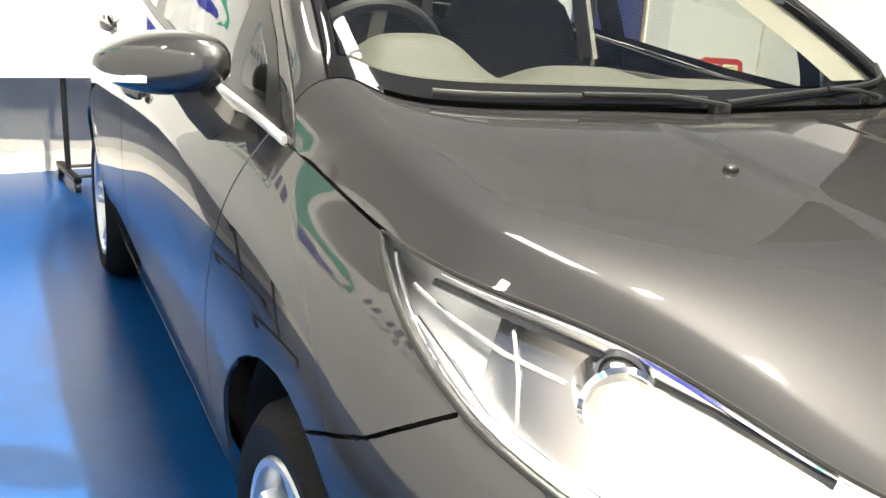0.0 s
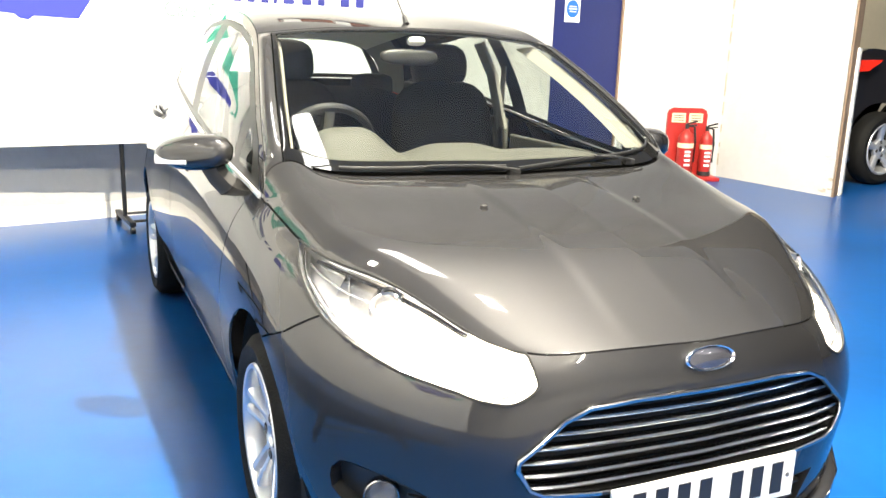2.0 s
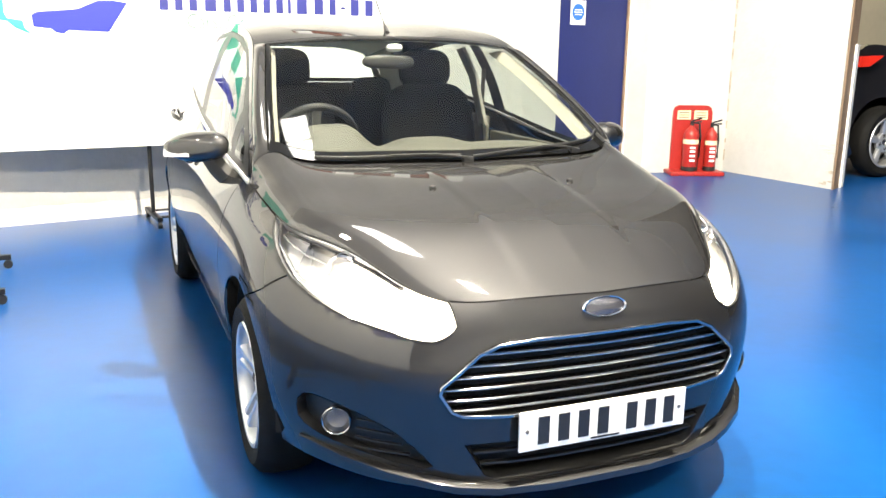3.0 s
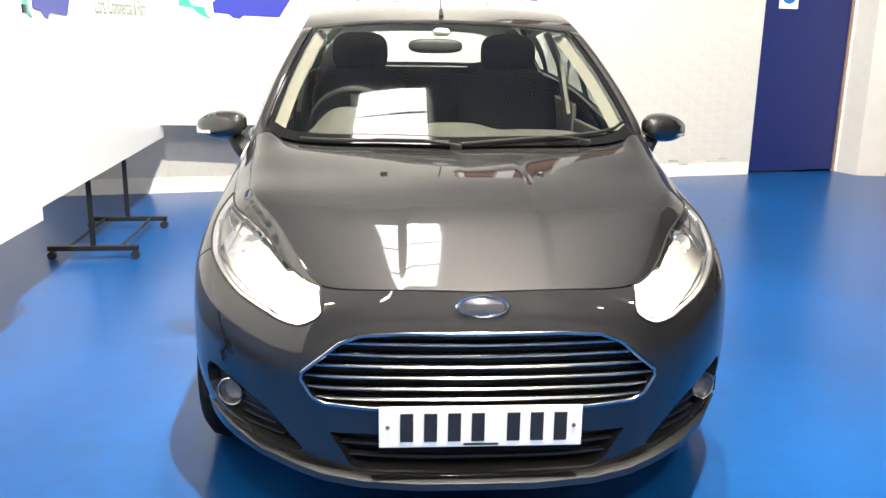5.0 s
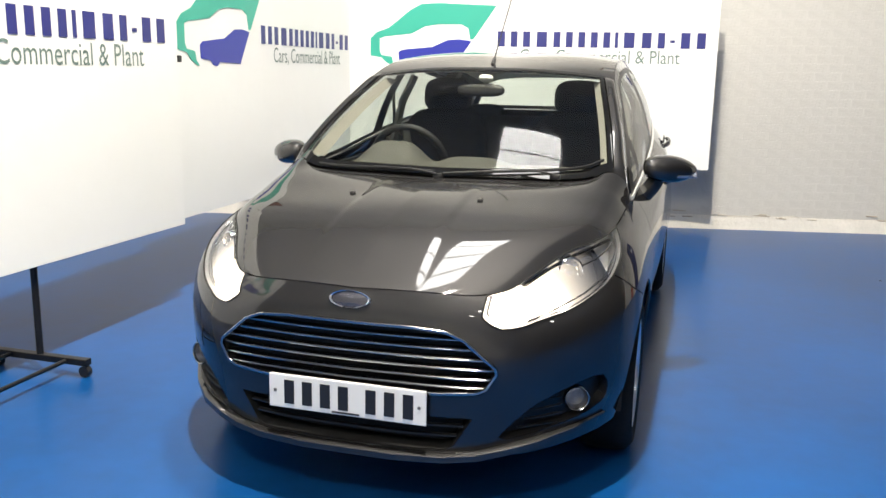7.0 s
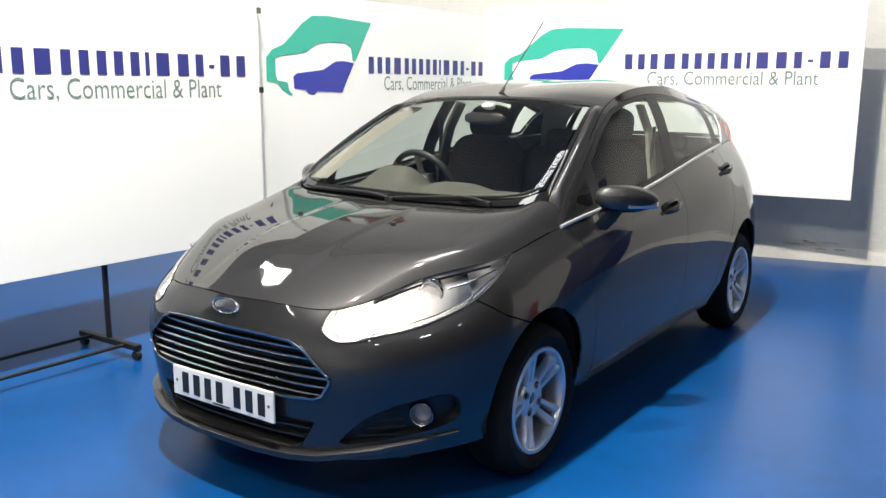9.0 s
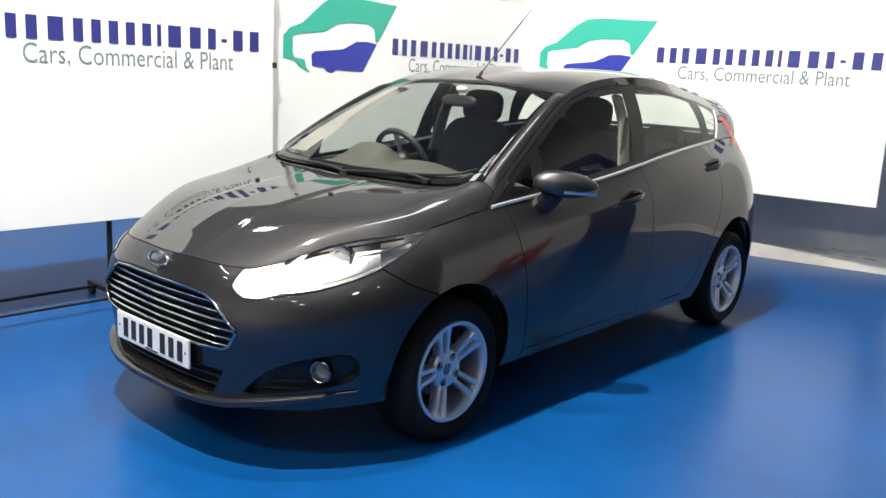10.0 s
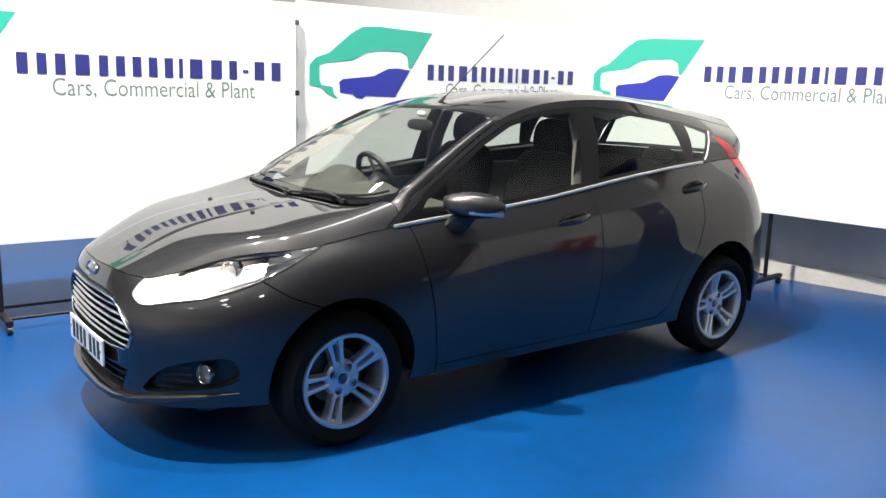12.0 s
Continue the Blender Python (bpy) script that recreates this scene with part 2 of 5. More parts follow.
def line(pts):
    """A smooth curve through pts, as a function of 0..1."""
    k = chord(pts)
    return lambda u: cubic(k, pts, u)


def coons(bottom, top, left, right):
    """The patch between four curves, as a function of arrays u, v."""
    c00, c10, c01, c11 = (np.asarray(f, float) for f in (bottom(np.array(0.0)), bottom(np.array(1.0)), top(np.array(0.0)), top(np.array(1.0))))

    def f(u, v):
        uu, vv = u[..., None], v[..., None]
        return (1 - vv) * bottom(u) + vv * top(u) + (1 - uu) * left(v) + uu * right(v) - ((1 - uu) * (1 - vv) * c00 + uu * (1 - vv) * c10 + (1 - uu) * vv * c01 + uu * vv * c11)

    return f


def sheet(f, us, vs):
    """A grid of the surface f, whose vertices remember their u, v."""
    bm = bmesh.new()
    lay = bm.verts.layers.float_vector.new("uv")
    uu, vv = np.meshgrid(us, vs, indexing="ij")
    co = f(uu, vv)
    g = [[bm.verts.new(co[i, j]) for j in range(len(vs))] for i in range(len(us))]
    for i in range(len(us)):
        for j in range(len(vs)):
            g[i][j][lay] = (us[i], vs[j], 0)
    for i in range(len(us) - 1):
        for j in range(len(vs) - 1):
            bm.faces.new((g[i][j], g[i + 1][j], g[i + 1][j + 1], g[i][j + 1]))
    return bm


def settle(bm, f):
    """Puts all vertices back on the surface f after cuts."""
    lay = bm.verts.layers.float_vector["uv"]
    uv = np.array([v[lay][:2] for v in bm.verts])
    for v, c in zip(bm.verts, f(uv[:, 0], uv[:, 1])):
        v.co = c


def cut(bm, pts, a, b, want=lambda c: True, closed=True):
    """Cuts the mesh along a polyline that is drawn in the axes a, b and pushed along the third."""
    segs = list(zip(pts, pts[1:] + pts[:1])) if closed else list(zip(pts, pts[1:]))
    third = 3 - a - b
    for p, q in segs:
        lo, hi = np.minimum(p, q) - 0.012, np.maximum(p, q) + 0.012
        near = []
        for f in bm.faces:
            c = f.calc_center_bounds()
            if not (lo[0] - 0.03 < c[a] < hi[0] + 0.03 and lo[1] - 0.03 < c[b] < hi[1] + 0.03) or not want(c):
                continue
            va, vb = [v.co[a] for v in f.verts], [v.co[b] for v in f.verts]
            if max(va) >= lo[0] and min(va) <= hi[0] and max(vb) >= lo[1] and min(vb) <= hi[1]:
                near.append(f)
        if not near:
            continue
        n = Vector((0, 0, 0))
        n[a], n[b] = q[1] - p[1], p[0] - q[0]
        o = Vector((0, 0, 0))
        o[a], o[b] = p
        geom = list({x for f in near for x in (*f.verts, *f.edges)}) + near
        bmesh.ops.bisect_plane(bm, geom=geom, plane_co=o, plane_no=n.normalized(), dist=0.0006)


def inside(pts, x, y):
    r = False
    for (x0, y0), (x1, y1) in zip(pts, pts[1:] + pts[:1]):
        if (y0 > y) != (y1 > y) and x < (x1 - x0) * (y - y0) / (y1 - y0) + x0:
            r = not r
    return r


def pick(bm, want):
    """A new mesh of the faces for which want(face) holds; they leave bm."""
    out = bmesh.new()
    seen, gone = {}, []
    for f in bm.faces:
        if want(f):
            vs = []
            for v in f.verts:
                if v not in seen:
                    seen[v] = out.verts.new(v.co)
                vs.append(seen[v])
            out.faces.new(vs)
            gone.append(f)
    bmesh.ops.delete(bm, geom=gone, context="FACES")
    return out


def mirrored(bm, join=True):
    """The mesh with its mirror image across x = 0 (join), or that image alone."""
    if join:
        r = bmesh.ops.duplicate(bm, geom=list(bm.verts) + list(bm.edges) + list(bm.faces))
        vs, fs = [g for g in r["geom"] if isinstance(g, bmesh.types.BMVert)], [g for g in r["geom"] if isinstance(g, bmesh.types.BMFace)]
        for v in vs:
            v.co.x *= -1
        bmesh.ops.reverse_faces(bm, faces=fs)
        bmesh.ops.remove_doubles(bm, verts=[v for v in bm.verts if abs(v.co.x) < 0.0008], dist=0.0016)
        return bm
    out = bm.copy()
    for v in out.verts:
        v.co.x *= -1
    bmesh.ops.reverse_faces(out, faces=list(out.faces))
    return out


def outward(bm, centre=(0, 1.2, 0.5)):
    """Turns the faces away from the car's middle."""
    bm.normal_update()
    s = sum((f.calc_center_median() - Vector(centre)).dot(f.normal) * f.calc_area() for f in bm.faces)
    if s < 0:
        bmesh.ops.reverse_faces(bm, faces=list(bm.faces))
    bm.normal_update()


def lip(bm, width=0.003, depth=0.007):
    """Folds the free edges of a panel inwards, so that neighbours part in a shut line."""
    bmesh.ops.remove_doubles(bm, verts=list(bm.verts), dist=0.0007)
    outward(bm)
    bmesh.ops.inset_region(bm, faces=list(bm.faces), use_boundary=True, use_even_offset=False, thickness=width, depth=0)
    bm.normal_update()
    for v in [v for v in bm.verts if v.is_boundary]:
        v.co -= v.normal * depth
    return bm


def panel(name, bm, mat, parent, label="", both=False, width=0.003, depth=0.007):
    """A body panel with folded edges; both: with its mirror twin on the other side."""
    made = []
    for b in (bm, mirrored(bm, False)) if both else (bm,):
        lip(b, width, depth)
        me = bpy.data.meshes.new(name)
        for f in b.faces:
            f.smooth = True
        b.to_mesh(me)
        b.free()
        me.materials.append(mat)
        me.set_sharp_from_angle(angle=radians(50))
        ob = new(name, me)
        ob.parent = parent
        if label:
            ob["label"] = label
        made.append(ob)
    return made


# ---- the hall ----
CEIL, GROUND = 6.2, -0.012


def wall_y(x):
    return 4.80 + 0.20 * x


floor = link("floor", box(-9, 14, -12, 12, -0.2, GROUND), BLUEFLOOR, smooth=False)
tagged(floor, "glossy blue painted concrete floor with worn patches", "floor", kind="structure")
ceiling = link("ceiling", box(-9, 14, -12, 12, CEIL, CEIL + 0.2), CEILPAINT, smooth=False)
tagged(ceiling, "pale painted warehouse ceiling", "ceiling", kind="structure")


def wall(name, poly, label, mat=WALLPAINT, z0=GROUND, z1=CEIL):
    return tagged(link(name, prism(poly, z0, z1), mat, smooth=False), label, "wall", kind="structure")


back_wall = wall("wall_back", [(-9, wall_y(-9)), (3.37, wall_y(3.37)), (3.37, 6.6), (-9, 6.6)], "white painted brick wall with a scuffed base")
wall("wall_door_head", [(3.37, wall_y(3.37)), (4.36, wall_y(4.36)), (4.36, 6.6), (3.37, 6.6)], "white painted wall above the blue door", z0=2.45)
wall("wall_recess", [(4.36, 5.72), (4.46, 5.42), (5.48, 5.28), (5.8, 5.4), (5.8, 6.6), (4.36, 6.6)], "white painted wall beside the blue door")
wall("wall_side", [(5.48, 5.28), (5.67, 3.86), (5.90, 4.0), (5.76, 5.35)], "white painted wall end with chipped plaster", z1=CEIL)
# added out of view; its dark tone dims what the doors mirror
wall("wall_over_opening", [(5.90, 4.0), (13.8, 4.0), (13.8, 4.2), (5.88, 4.2)], "unseen dark grey wall above the opening, added to dim reflections", DARKWALL, z0=2.7)
wall("wall_far", [(5.8, 7.6), (14, 7.6), (14, 7.9), (5.8, 7.9)], "cream painted far wall behind the dark car", CREAMWALL)
# unseen walls added to close the hall; their tones shape the car's reflections
wall("wall_left", [(-9, -12), (-8.8, -12), (-8.8, 6), (-9, 6)], "unseen white wall added to close the hall", WALLPAINT)
wall("wall_right", [(13.8, -12), (14, -12), (14, 8), (13.8, 8)], "unseen dark grey closing wall, added to dim reflections", DARKWALL)
wall("wall_front", [(-9, -9.0), (14, -9.0), (14, -8.8), (-9, -8.8)], "unseen white wall added to close the hall", WALLPAINT)

plinth = [(x, wall_y(x) - 0.012) for x in np.linspace(-4, 3.36, 60)] + [(3.36, wall_y(3.36) + 0.02), (-4, wall_y(-4) + 0.02)]
bm = prism(plinth, GROUND, 0.12)
random.seed(9)
for v in bm.verts:
    if v.co.z > 0.05:
        v.co.z += random.uniform(-0.018, 0.012)
baseboard = tagged(link("baseboard", bm, PLINTH, smooth=False), "scuffed white painted render along the wall's foot", "baseboard", kind="structure")

random.seed(21)
for i in range(15):
    x, z = random.uniform(0.2, 3.3), random.uniform(0.09, 0.16)
    w = random.uniform(0.015, 0.07)
    bm = box(x - w, x + w, wall_y(x) - 0.0165, wall_y(x) - 0.006, z, z + random.uniform(0.004, 0.012), 0.0015)
    part("plaster_chip", bm, CHIPPED, baseboard, smooth=False)

door = thing("door_1", "dark blue flush door with a round blue safety sign", "door")
door["kind"] = "structure"
part("leaf", prism([(3.37, wall_y(3.37) + 0.03), (4.36, wall_y(4.36) + 0.03), (4.36, wall_y(4.36) + 0.08), (3.37, wall_y(3.37) + 0.08)], 0.01, 2.45), DOORBLUE, door, smooth=False)


jamb = [(4.36, wall_y(4.36) + 0.08), (4.36, wall_y(4.36) - 0.01), (4.40, wall_y(4.40) - 0.01), (4.40, wall_y(4.40) + 0.08)]
part("jamb", prism(jamb, GROUND, 2.45), WHITE, door, "white painted jamb", smooth=False)
part("stop_bead", prism([(4.335, wall_y(4.36) + 0.03), (4.335, wall_y(4.36) + 0.005), (4.36, wall_y(4.36) + 0.005), (4.36, wall_y(4.36) + 0.03)], GROUND, 2.45), WOOD, door, smooth=False)
sign = thing("safety_sign", "white safety sign with a blue disc on the blue door", "sign", m=pose(3.63, wall_y(3.63) + 0.026, 1.71, rz=11.3))
part("plate", box(-0.105, 0.105, -0.004, 0.0, -0.125, 0.125, 0.001), PLATE, sign, smooth=False)
part("disc", lathe([(0.0, 0.0065), (0.085, 0.0065), (0.085, 0.004)], 32, m=pose(0, 0, 0.005, 90)), SIGNBLUE, sign, "blue disc")
for z, w in ((0.028, 0.05), (0.005, 0.06), (-0.02, 0.045)):
    part("line_bar", box(-w, w, -0.0085, -0.0065, z - 0.005, z + 0.005), PLATE, sign, smooth=False)

# end of the side wall: chipped plaster, raw edge and a white guard board
edge = thing("wall_end_trim", "worn timber edging with a white guard board on the wall's end", "trim")
edge["kind"] = "structure"
part("edging", prism([(5.66, 3.845), (5.90, 3.985), (5.905, 3.965), (5.665, 3.825)], GROUND, 3.0), WOOD, edge, "stained timber edging", smooth=False)
part("guard_board", prism([(5.84, 3.94), (5.93, 3.995), (5.945, 3.965), (5.855, 3.91)], GROUND, 1.42), WHITE, edge, "white guard board", smooth=False)
random.seed(4)
for i in range(16):
    z, d = 0.02 + 0.42 * random.random() ** 1.6, random.uniform(0.01, 0.16)
    x, y = 5.67 - 0.134 * d, 3.86 + 0.99 * d
    n, w, h = 7, random.uniform(0.02, 0.07), random.uniform(0.008, 0.024)
    bm = bmesh.new()
    ring = [((w * math.cos(q) * random.uniform(0.6, 1.1)), h * math.sin(q) * random.uniform(0.5, 1.2)) for q in np.linspace(0, 2 * math.pi, n, endpoint=False)]
    out, back = ([bm.verts.new((x - dx - 0.134 * a, y + 0.99 * a * kk, z + b * kk)) for a, b in ring] for dx, kk in ((0.006, 0.8), (-0.002, 1.0)))
    bm.faces.new(out)
    for q in range(n):
        bm.faces.new((back[q], back[(q + 1) % n], out[(q + 1) % n], out[q]))
    part("plaster_flake", bm, WALLPAINT if i % 4 else CHIPPED, edge, "loose flake of painted plaster", smooth=False)
for i in range(11):
    z = 0.05 + i * 0.19 + random.uniform(0, 0.08)
    part("corner_crack", box(5.470, 5.481, 5.262, 5.276, z, z + random.uniform(0.03, 0.15)), CHIPPED, edge, smooth=False)


# ---- fire point ----
def extinguisher(x, y, h, r, m, label):
    e = thing("fire_extinguisher", label, "extinguisher", "fire extinguishers", m @ Matrix.Translation((x, y, 0.045)))
    part("cylinder", lathe([(0.0, 0.0), (r * 0.9, 0.0), (r, 0.02), (r, h * 0.8), (r * 0.85, h * 0.88), (r * 0.4, h * 0.95), (r * 0.25, h)], 28), RED, e, "red painted steel cylinder")
    part("foot_ring", lathe([(r * 0.93, 0.0), (r + 0.003, 0.004), (r + 0.003, 0.045), (r * 0.97, 0.05)], 28), BLACK, e, "black foot ring")
    part("label_band", lathe([(r + 0.0015, h * 0.60), (r + 0.0015, h * 0.70)], 28), CREAM, e, "cream label band")
    for z in (0.22, 0.32, 0.42, 0.5):
        part("label_bar", box(-0.03, 0.03, -r - 0.003, -r + 0.004, h * z, h * z + 0.022), PLATE, e, smooth=False)
    bm = rod((0, 0, h), (0, 0, h + 0.05), 0.02)
    rod((0, 0.0, h + 0.05), (0.09, -0.05, h + 0.085), 0.009, bm)
    rod((0, 0.0, h + 0.03), (0.09, -0.05, h + 0.045), 0.008, bm)
    part("valve", bm, BLACK, e, "black valve and lever")
    part("hose", sweep([(0.01, 0, h + 0.03), (r * 0.9, -0.02, h + 0.02), (r * 1.15, -0.02, h * 0.7), (r * 1.12, -0.02, h * 0.3)], 0.022, 0.022), BLACK, e, "black hose")


fire = pose(4.98, 5.17, GROUND, rz=-20)
stand = thing("extinguisher_stand", "red plastic stand holding two fire extinguishers", "stand", m=fire)
part("base", box(-0.30, 0.30, -0.17, 0.13, 0.0, 0.045, 0.012), RED, stand, "red plastic base")
bm = flat([(-0.24, 0.03), (0.20, 0.03), (0.20, 0.68), (0.185, 0.73), (0.14, 0.755), (-0.18, 0.755), (-0.225, 0.73), (-0.24, 0.68)], 0.03)
bmesh.ops.transform(bm, matrix=Matrix.Translation((0, 0.12, 0)), verts=bm.verts)
part("back", bm, RED, stand, "red plastic back board", smooth=False)
for x in (-0.12, 0.07):
    part("instruction_card", box(x - 0.075, x + 0.075, 0.082, 0.089, 0.60, 0.70), CREAM, stand, "cream instruction card", smooth=False)
    for z in (0.62, 0.645, 0.67):
        part("line_bar", box(x - 0.055, x + 0.055, 0.080, 0.083, z, z + 0.008), BLACK, stand, smooth=False)
extinguisher(-0.06, -0.03, 0.50, 0.085, fire, "red fire extinguisher with cream label on the red stand")
extinguisher(0.17, -0.02, 0.48, 0.065, fire, "slim red fire extinguisher with black hose on the red stand")


# ---- display boards ----
LOGO_GREEN = [(1, 0.607), (0.55, 0.63), (0.41, 0.62), (0.32, 0.56), (0.15, 0.39), (0.05, 0.345), (0, 0.285), (0, 0.115), (0.09, 0.1), (0.13, 0.05), (0.2, 0.01),
              (0.22, 0.01), (0.185, 0.05), (0.175, 0.107), (0.09, 0.122), (0.075, 0.16), (0.075, 0.285), (0.12, 0.305), (0.335, 0.335), (0.44, 0.405), (0.55, 0.427),
              (0.73, 0.427), (0.785, 0.39), (0.8, 0.284), (0.825, 0.284)]
LOGO_BLUE = [(0.81, 0.268), (0.715, 0.283), (0.625, 0.277), (0.5, 0.207), (0.26, 0.177), (0.228, 0.152), (0.235, 0.06), (0.335, 0.05), (0.365, 0.018), (0.41, 0.01), (0.44, 0.04), (0.685, 0.03)]


def text_mesh(words, width, height):
    """Words in the built-in font, as a flat bmesh whose lower left corner is the origin."""
    cu = bpy.data.curves.new("words", "FONT")
    cu.body = words
    cu.resolution_u = 3
    ob = new("words", cu)
    me = bpy.data.meshes.new_from_object(ob.evaluated_get(bpy.context.evaluated_depsgraph_get()))
    bpy.data.objects.remove(ob)
    bm = bmesh.new()
    bm.from_mesh(me)
    xs, ys = [v.co.x for v in bm.verts], [v.co.y for v in bm.verts]
    for v in bm.verts:
        v.co.x = (v.co.x - min(xs)) * width / (max(xs) - min(xs))
        v.co.y = (v.co.y - min(ys)) * height / (max(ys) - min(ys))
    return bm


def board(m, width=3.06, z0=0.5, z1=2.03, feet=(1.12, 1.93), text=(1.26, 1.70), logo_at=(0.05, 1.12), rise=(0.0, 0.0)):
    """A printed white board on two castored stands; its face looks to -y, its lower left corner is the origin of m."""
    b = thing("display_board", "white display board with green and navy print on castored stands", "display board", "display boards", m)
    part("panel", box(0, width, 0, 0.028, z0, z1, 0.003), BOARD, b, smooth=False)
    zt = z1 - 0.55
    logo = Matrix.Translation((logo_at[0], -0.001, zt - 0.19 + rise[0]))
    zt += rise[1]
    for name, poly, mat in (("green_mark", LOGO_GREEN, GREEN), ("blue_mark", LOGO_BLUE, NAVY)):
        bm = flat([(x * logo_at[1], z * 0.87 * logo_at[1] / 1.1) for x, z in poly], 0.0025)
        bmesh.ops.transform(bm, matrix=logo, verts=bm.verts)
        part(name, bm, mat, b, smooth=False)
    # one plain block for each character of the trade name
    x, widths = text[0], [0.095, 0.085, 0.09, 0.13, 0.085, 0.085, 0.085, 0.085, 0.085, 0.04, 0.13, 0.115, 0.085, 0.06, 0.11, 0.105]
    k = text[1] / 1.70
    widths = [w * k for w in widths]
    gap = (text[1] - sum(widths)) / (len(widths) - 1)
    for i, w in enumerate(widths):
        h0, h1 = (0.045, 0.065) if i == 13 else (0.0, 0.122 * k)
        part("name_block", box(x + 0.18 * w, x + 0.82 * w, -0.0035, -0.001, zt + h0, zt + h1), NAVYTEXT, b, smooth=False)
        x += w + gap
    bm = text_mesh("Cars, Commercial & Plant", 1.285 * k, 0.122 * k)
    bmesh.ops.transform(bm, matrix=Matrix.Translation((text[0] + 0.205 * k, -0.0025, zt - 0.14 * k)) @ pose(0, 0, 0, 90), verts=bm.verts)
    part("strapline", bm, TEXTGREY, b, smooth=False)
    for x in feet:
        st = part("stand", rod((x, 0.05, 0.07), (x, 0.05, z1 - 0.1), 0.016), BLACKSTEEL, b, "black steel stand")
        part("foot", box(x - 0.02, x + 0.02, -0.21, 0.31, 0.055, 0.085, 0.004), BLACKSTEEL, st, smooth=False)
        for y in (-0.19, 0.29):
            bm = rod((x - 0.014, y, 0.026), (x + 0.014, y, 0.026), 0.026, seg=16)
            rod((x, y, 0.03), (x, y, 0.06), 0.01, bm)
            part("castor", bm, BLACK, st)
    bm = rod((feet[0], -0.1, 0.07), (feet[1], -0.1, 0.07), 0.01)
    rod((feet[0], 0.2, 0.07), (feet[1], 0.2, 0.07), 0.01, bm)
    part("base_rail", bm, BLACKSTEEL, b)
    return b


first = board(pose(-1.78, -1.98, GROUND, rz=90), text=(1.26, 1.70), logo_at=(0.18, 1.11), rise=(0.02, 0.02))
board(pose(-1.885, 1.14, GROUND, rz=92.0), width=2.98, z1=2.06, text=(1.15, 1.70), logo_at=(0.10, 1.10), rise=(0.055, 0.03))
board(pose(-1.99, 4.03, GROUND, rz=6.7), width=3.10, z0=0.60, z1=2.14, feet=(1.17, 1.95), text=(1.28, 1.74), logo_at=(0.19, 1.09), rise=(0.0, 0.0))


for z, mat, label in ((1.42, BLACK, "small black joining clip"), (1.90, STEEL, "small grey joining clip")):
    part("joining_clip", box(3.052, 3.082, -0.010, 0.02, z - 0.018, z + 0.018, 0.003), mat, first, label, smooth=False)

# ---- the grey hatchback ----
car = thing("hatchback_car", "dark grey metallic five-door hatchback with both headlights lit", "car")

BOTTOM = [(0, -0.79, 0.20), (0.25, -0.78, 0.20), (0.46, -0.72, 0.205), (0.66, -0.55, 0.215), (0.775, -0.34, 0.225), (0.80, 0, 0.22), (0.795, 0.40, 0.215), (0.79, 0.95, 0.215),
          (0.79, 1.55, 0.22), (0.79, 2.1, 0.225), (0.785, 2.49, 0.23), (0.765, 2.85, 0.26), (0.62, 3.02, 0.28), (0.3, 3.08, 0.28), (0, 3.09, 0.28)]
LOW = [(0, -0.798, 0.33), (0.25, -0.785, 0.33), (0.46, -0.735, 0.335), (0.67, -0.56, 0.34), (0.80, -0.35, 0.35), (0.835, 0, 0.35), (0.825, 0.40, 0.34), (0.82, 0.95, 0.335),
       (0.82, 1.55, 0.335), (0.82, 2.1, 0.34), (0.825, 2.49, 0.35), (0.80, 2.85, 0.38), (0.66, 3.06, 0.40), (0.32, 3.12, 0.40), (0, 3.13, 0.40)]
MID = [(0, -0.80, 0.48), (0.25, -0.79, 0.48), (0.46, -0.755, 0.485), (0.68, -0.57, 0.50), (0.805, -0.35, 0.51), (0.85, 0, 0.52), (0.845, 0.40, 0.50), (0.845, 0.95, 0.49),
       (0.85, 1.55, 0.49), (0.85, 2.1, 0.50), (0.855, 2.49, 0.52), (0.81, 2.83, 0.55), (0.66, 3.06, 0.55), (0.34, 3.15, 0.55), (0, 3.16, 0.55)]
WAIST = [(0, -0.80, 0.61), (0.25, -0.785, 0.61), (0.46, -0.735, 0.60), (0.665, -0.56, 0.615), (0.79, -0.35, 0.64), (0.835, 0, 0.67), (0.844, 0.40, 0.66), (0.852, 0.95, 0.66),
         (0.857, 1.55, 0.67), (0.855, 2.1, 0.68), (0.841, 2.49, 0.69), (0.793, 2.83, 0.71), (0.66, 3.05, 0.72), (0.33, 3.12, 0.72), (0, 3.13, 0.72)]
CREASE = [(0, -0.785, 0.67), (0.25, -0.768, 0.67), (0.455, -0.705, 0.665), (0.63, -0.52, 0.69), (0.745, -0.33, 0.735), (0.80, 0, 0.775), (0.818, 0.38, 0.79), (0.838, 0.95, 0.81),
          (0.842, 1.55, 0.84), (0.832, 2.1, 0.87), (0.795, 2.49, 0.89), (0.752, 2.80, 0.90), (0.635, 3.01, 0.90), (0.33, 3.09, 0.90), (0, 3.10, 0.90)]
BELT = [(0, -0.765, 0.715), (0.25, -0.745, 0.715), (0.43, -0.668, 0.711), (0.575, -0.44, 0.785), (0.675, -0.27, 0.818), (0.725, -0.06, 0.838), (0.748, 0.23, 0.888), (0.757, 0.95, 0.947),
        (0.752, 1.55, 1.02), (0.718, 2.1, 1.077), (0.683, 2.45, 1.10), (0.650, 2.70, 1.11), (0.59, 2.88, 1.11), (0.30, 2.98, 1.11), (0, 3.0, 1.11)]
SKIRT = np.array([BOTTOM, LOW, MID, WAIST, CREASE, BELT])
KS = chord(MID)
KT = np.array([0, 0.16, 0.38, 0.58, 0.76, 1.0])


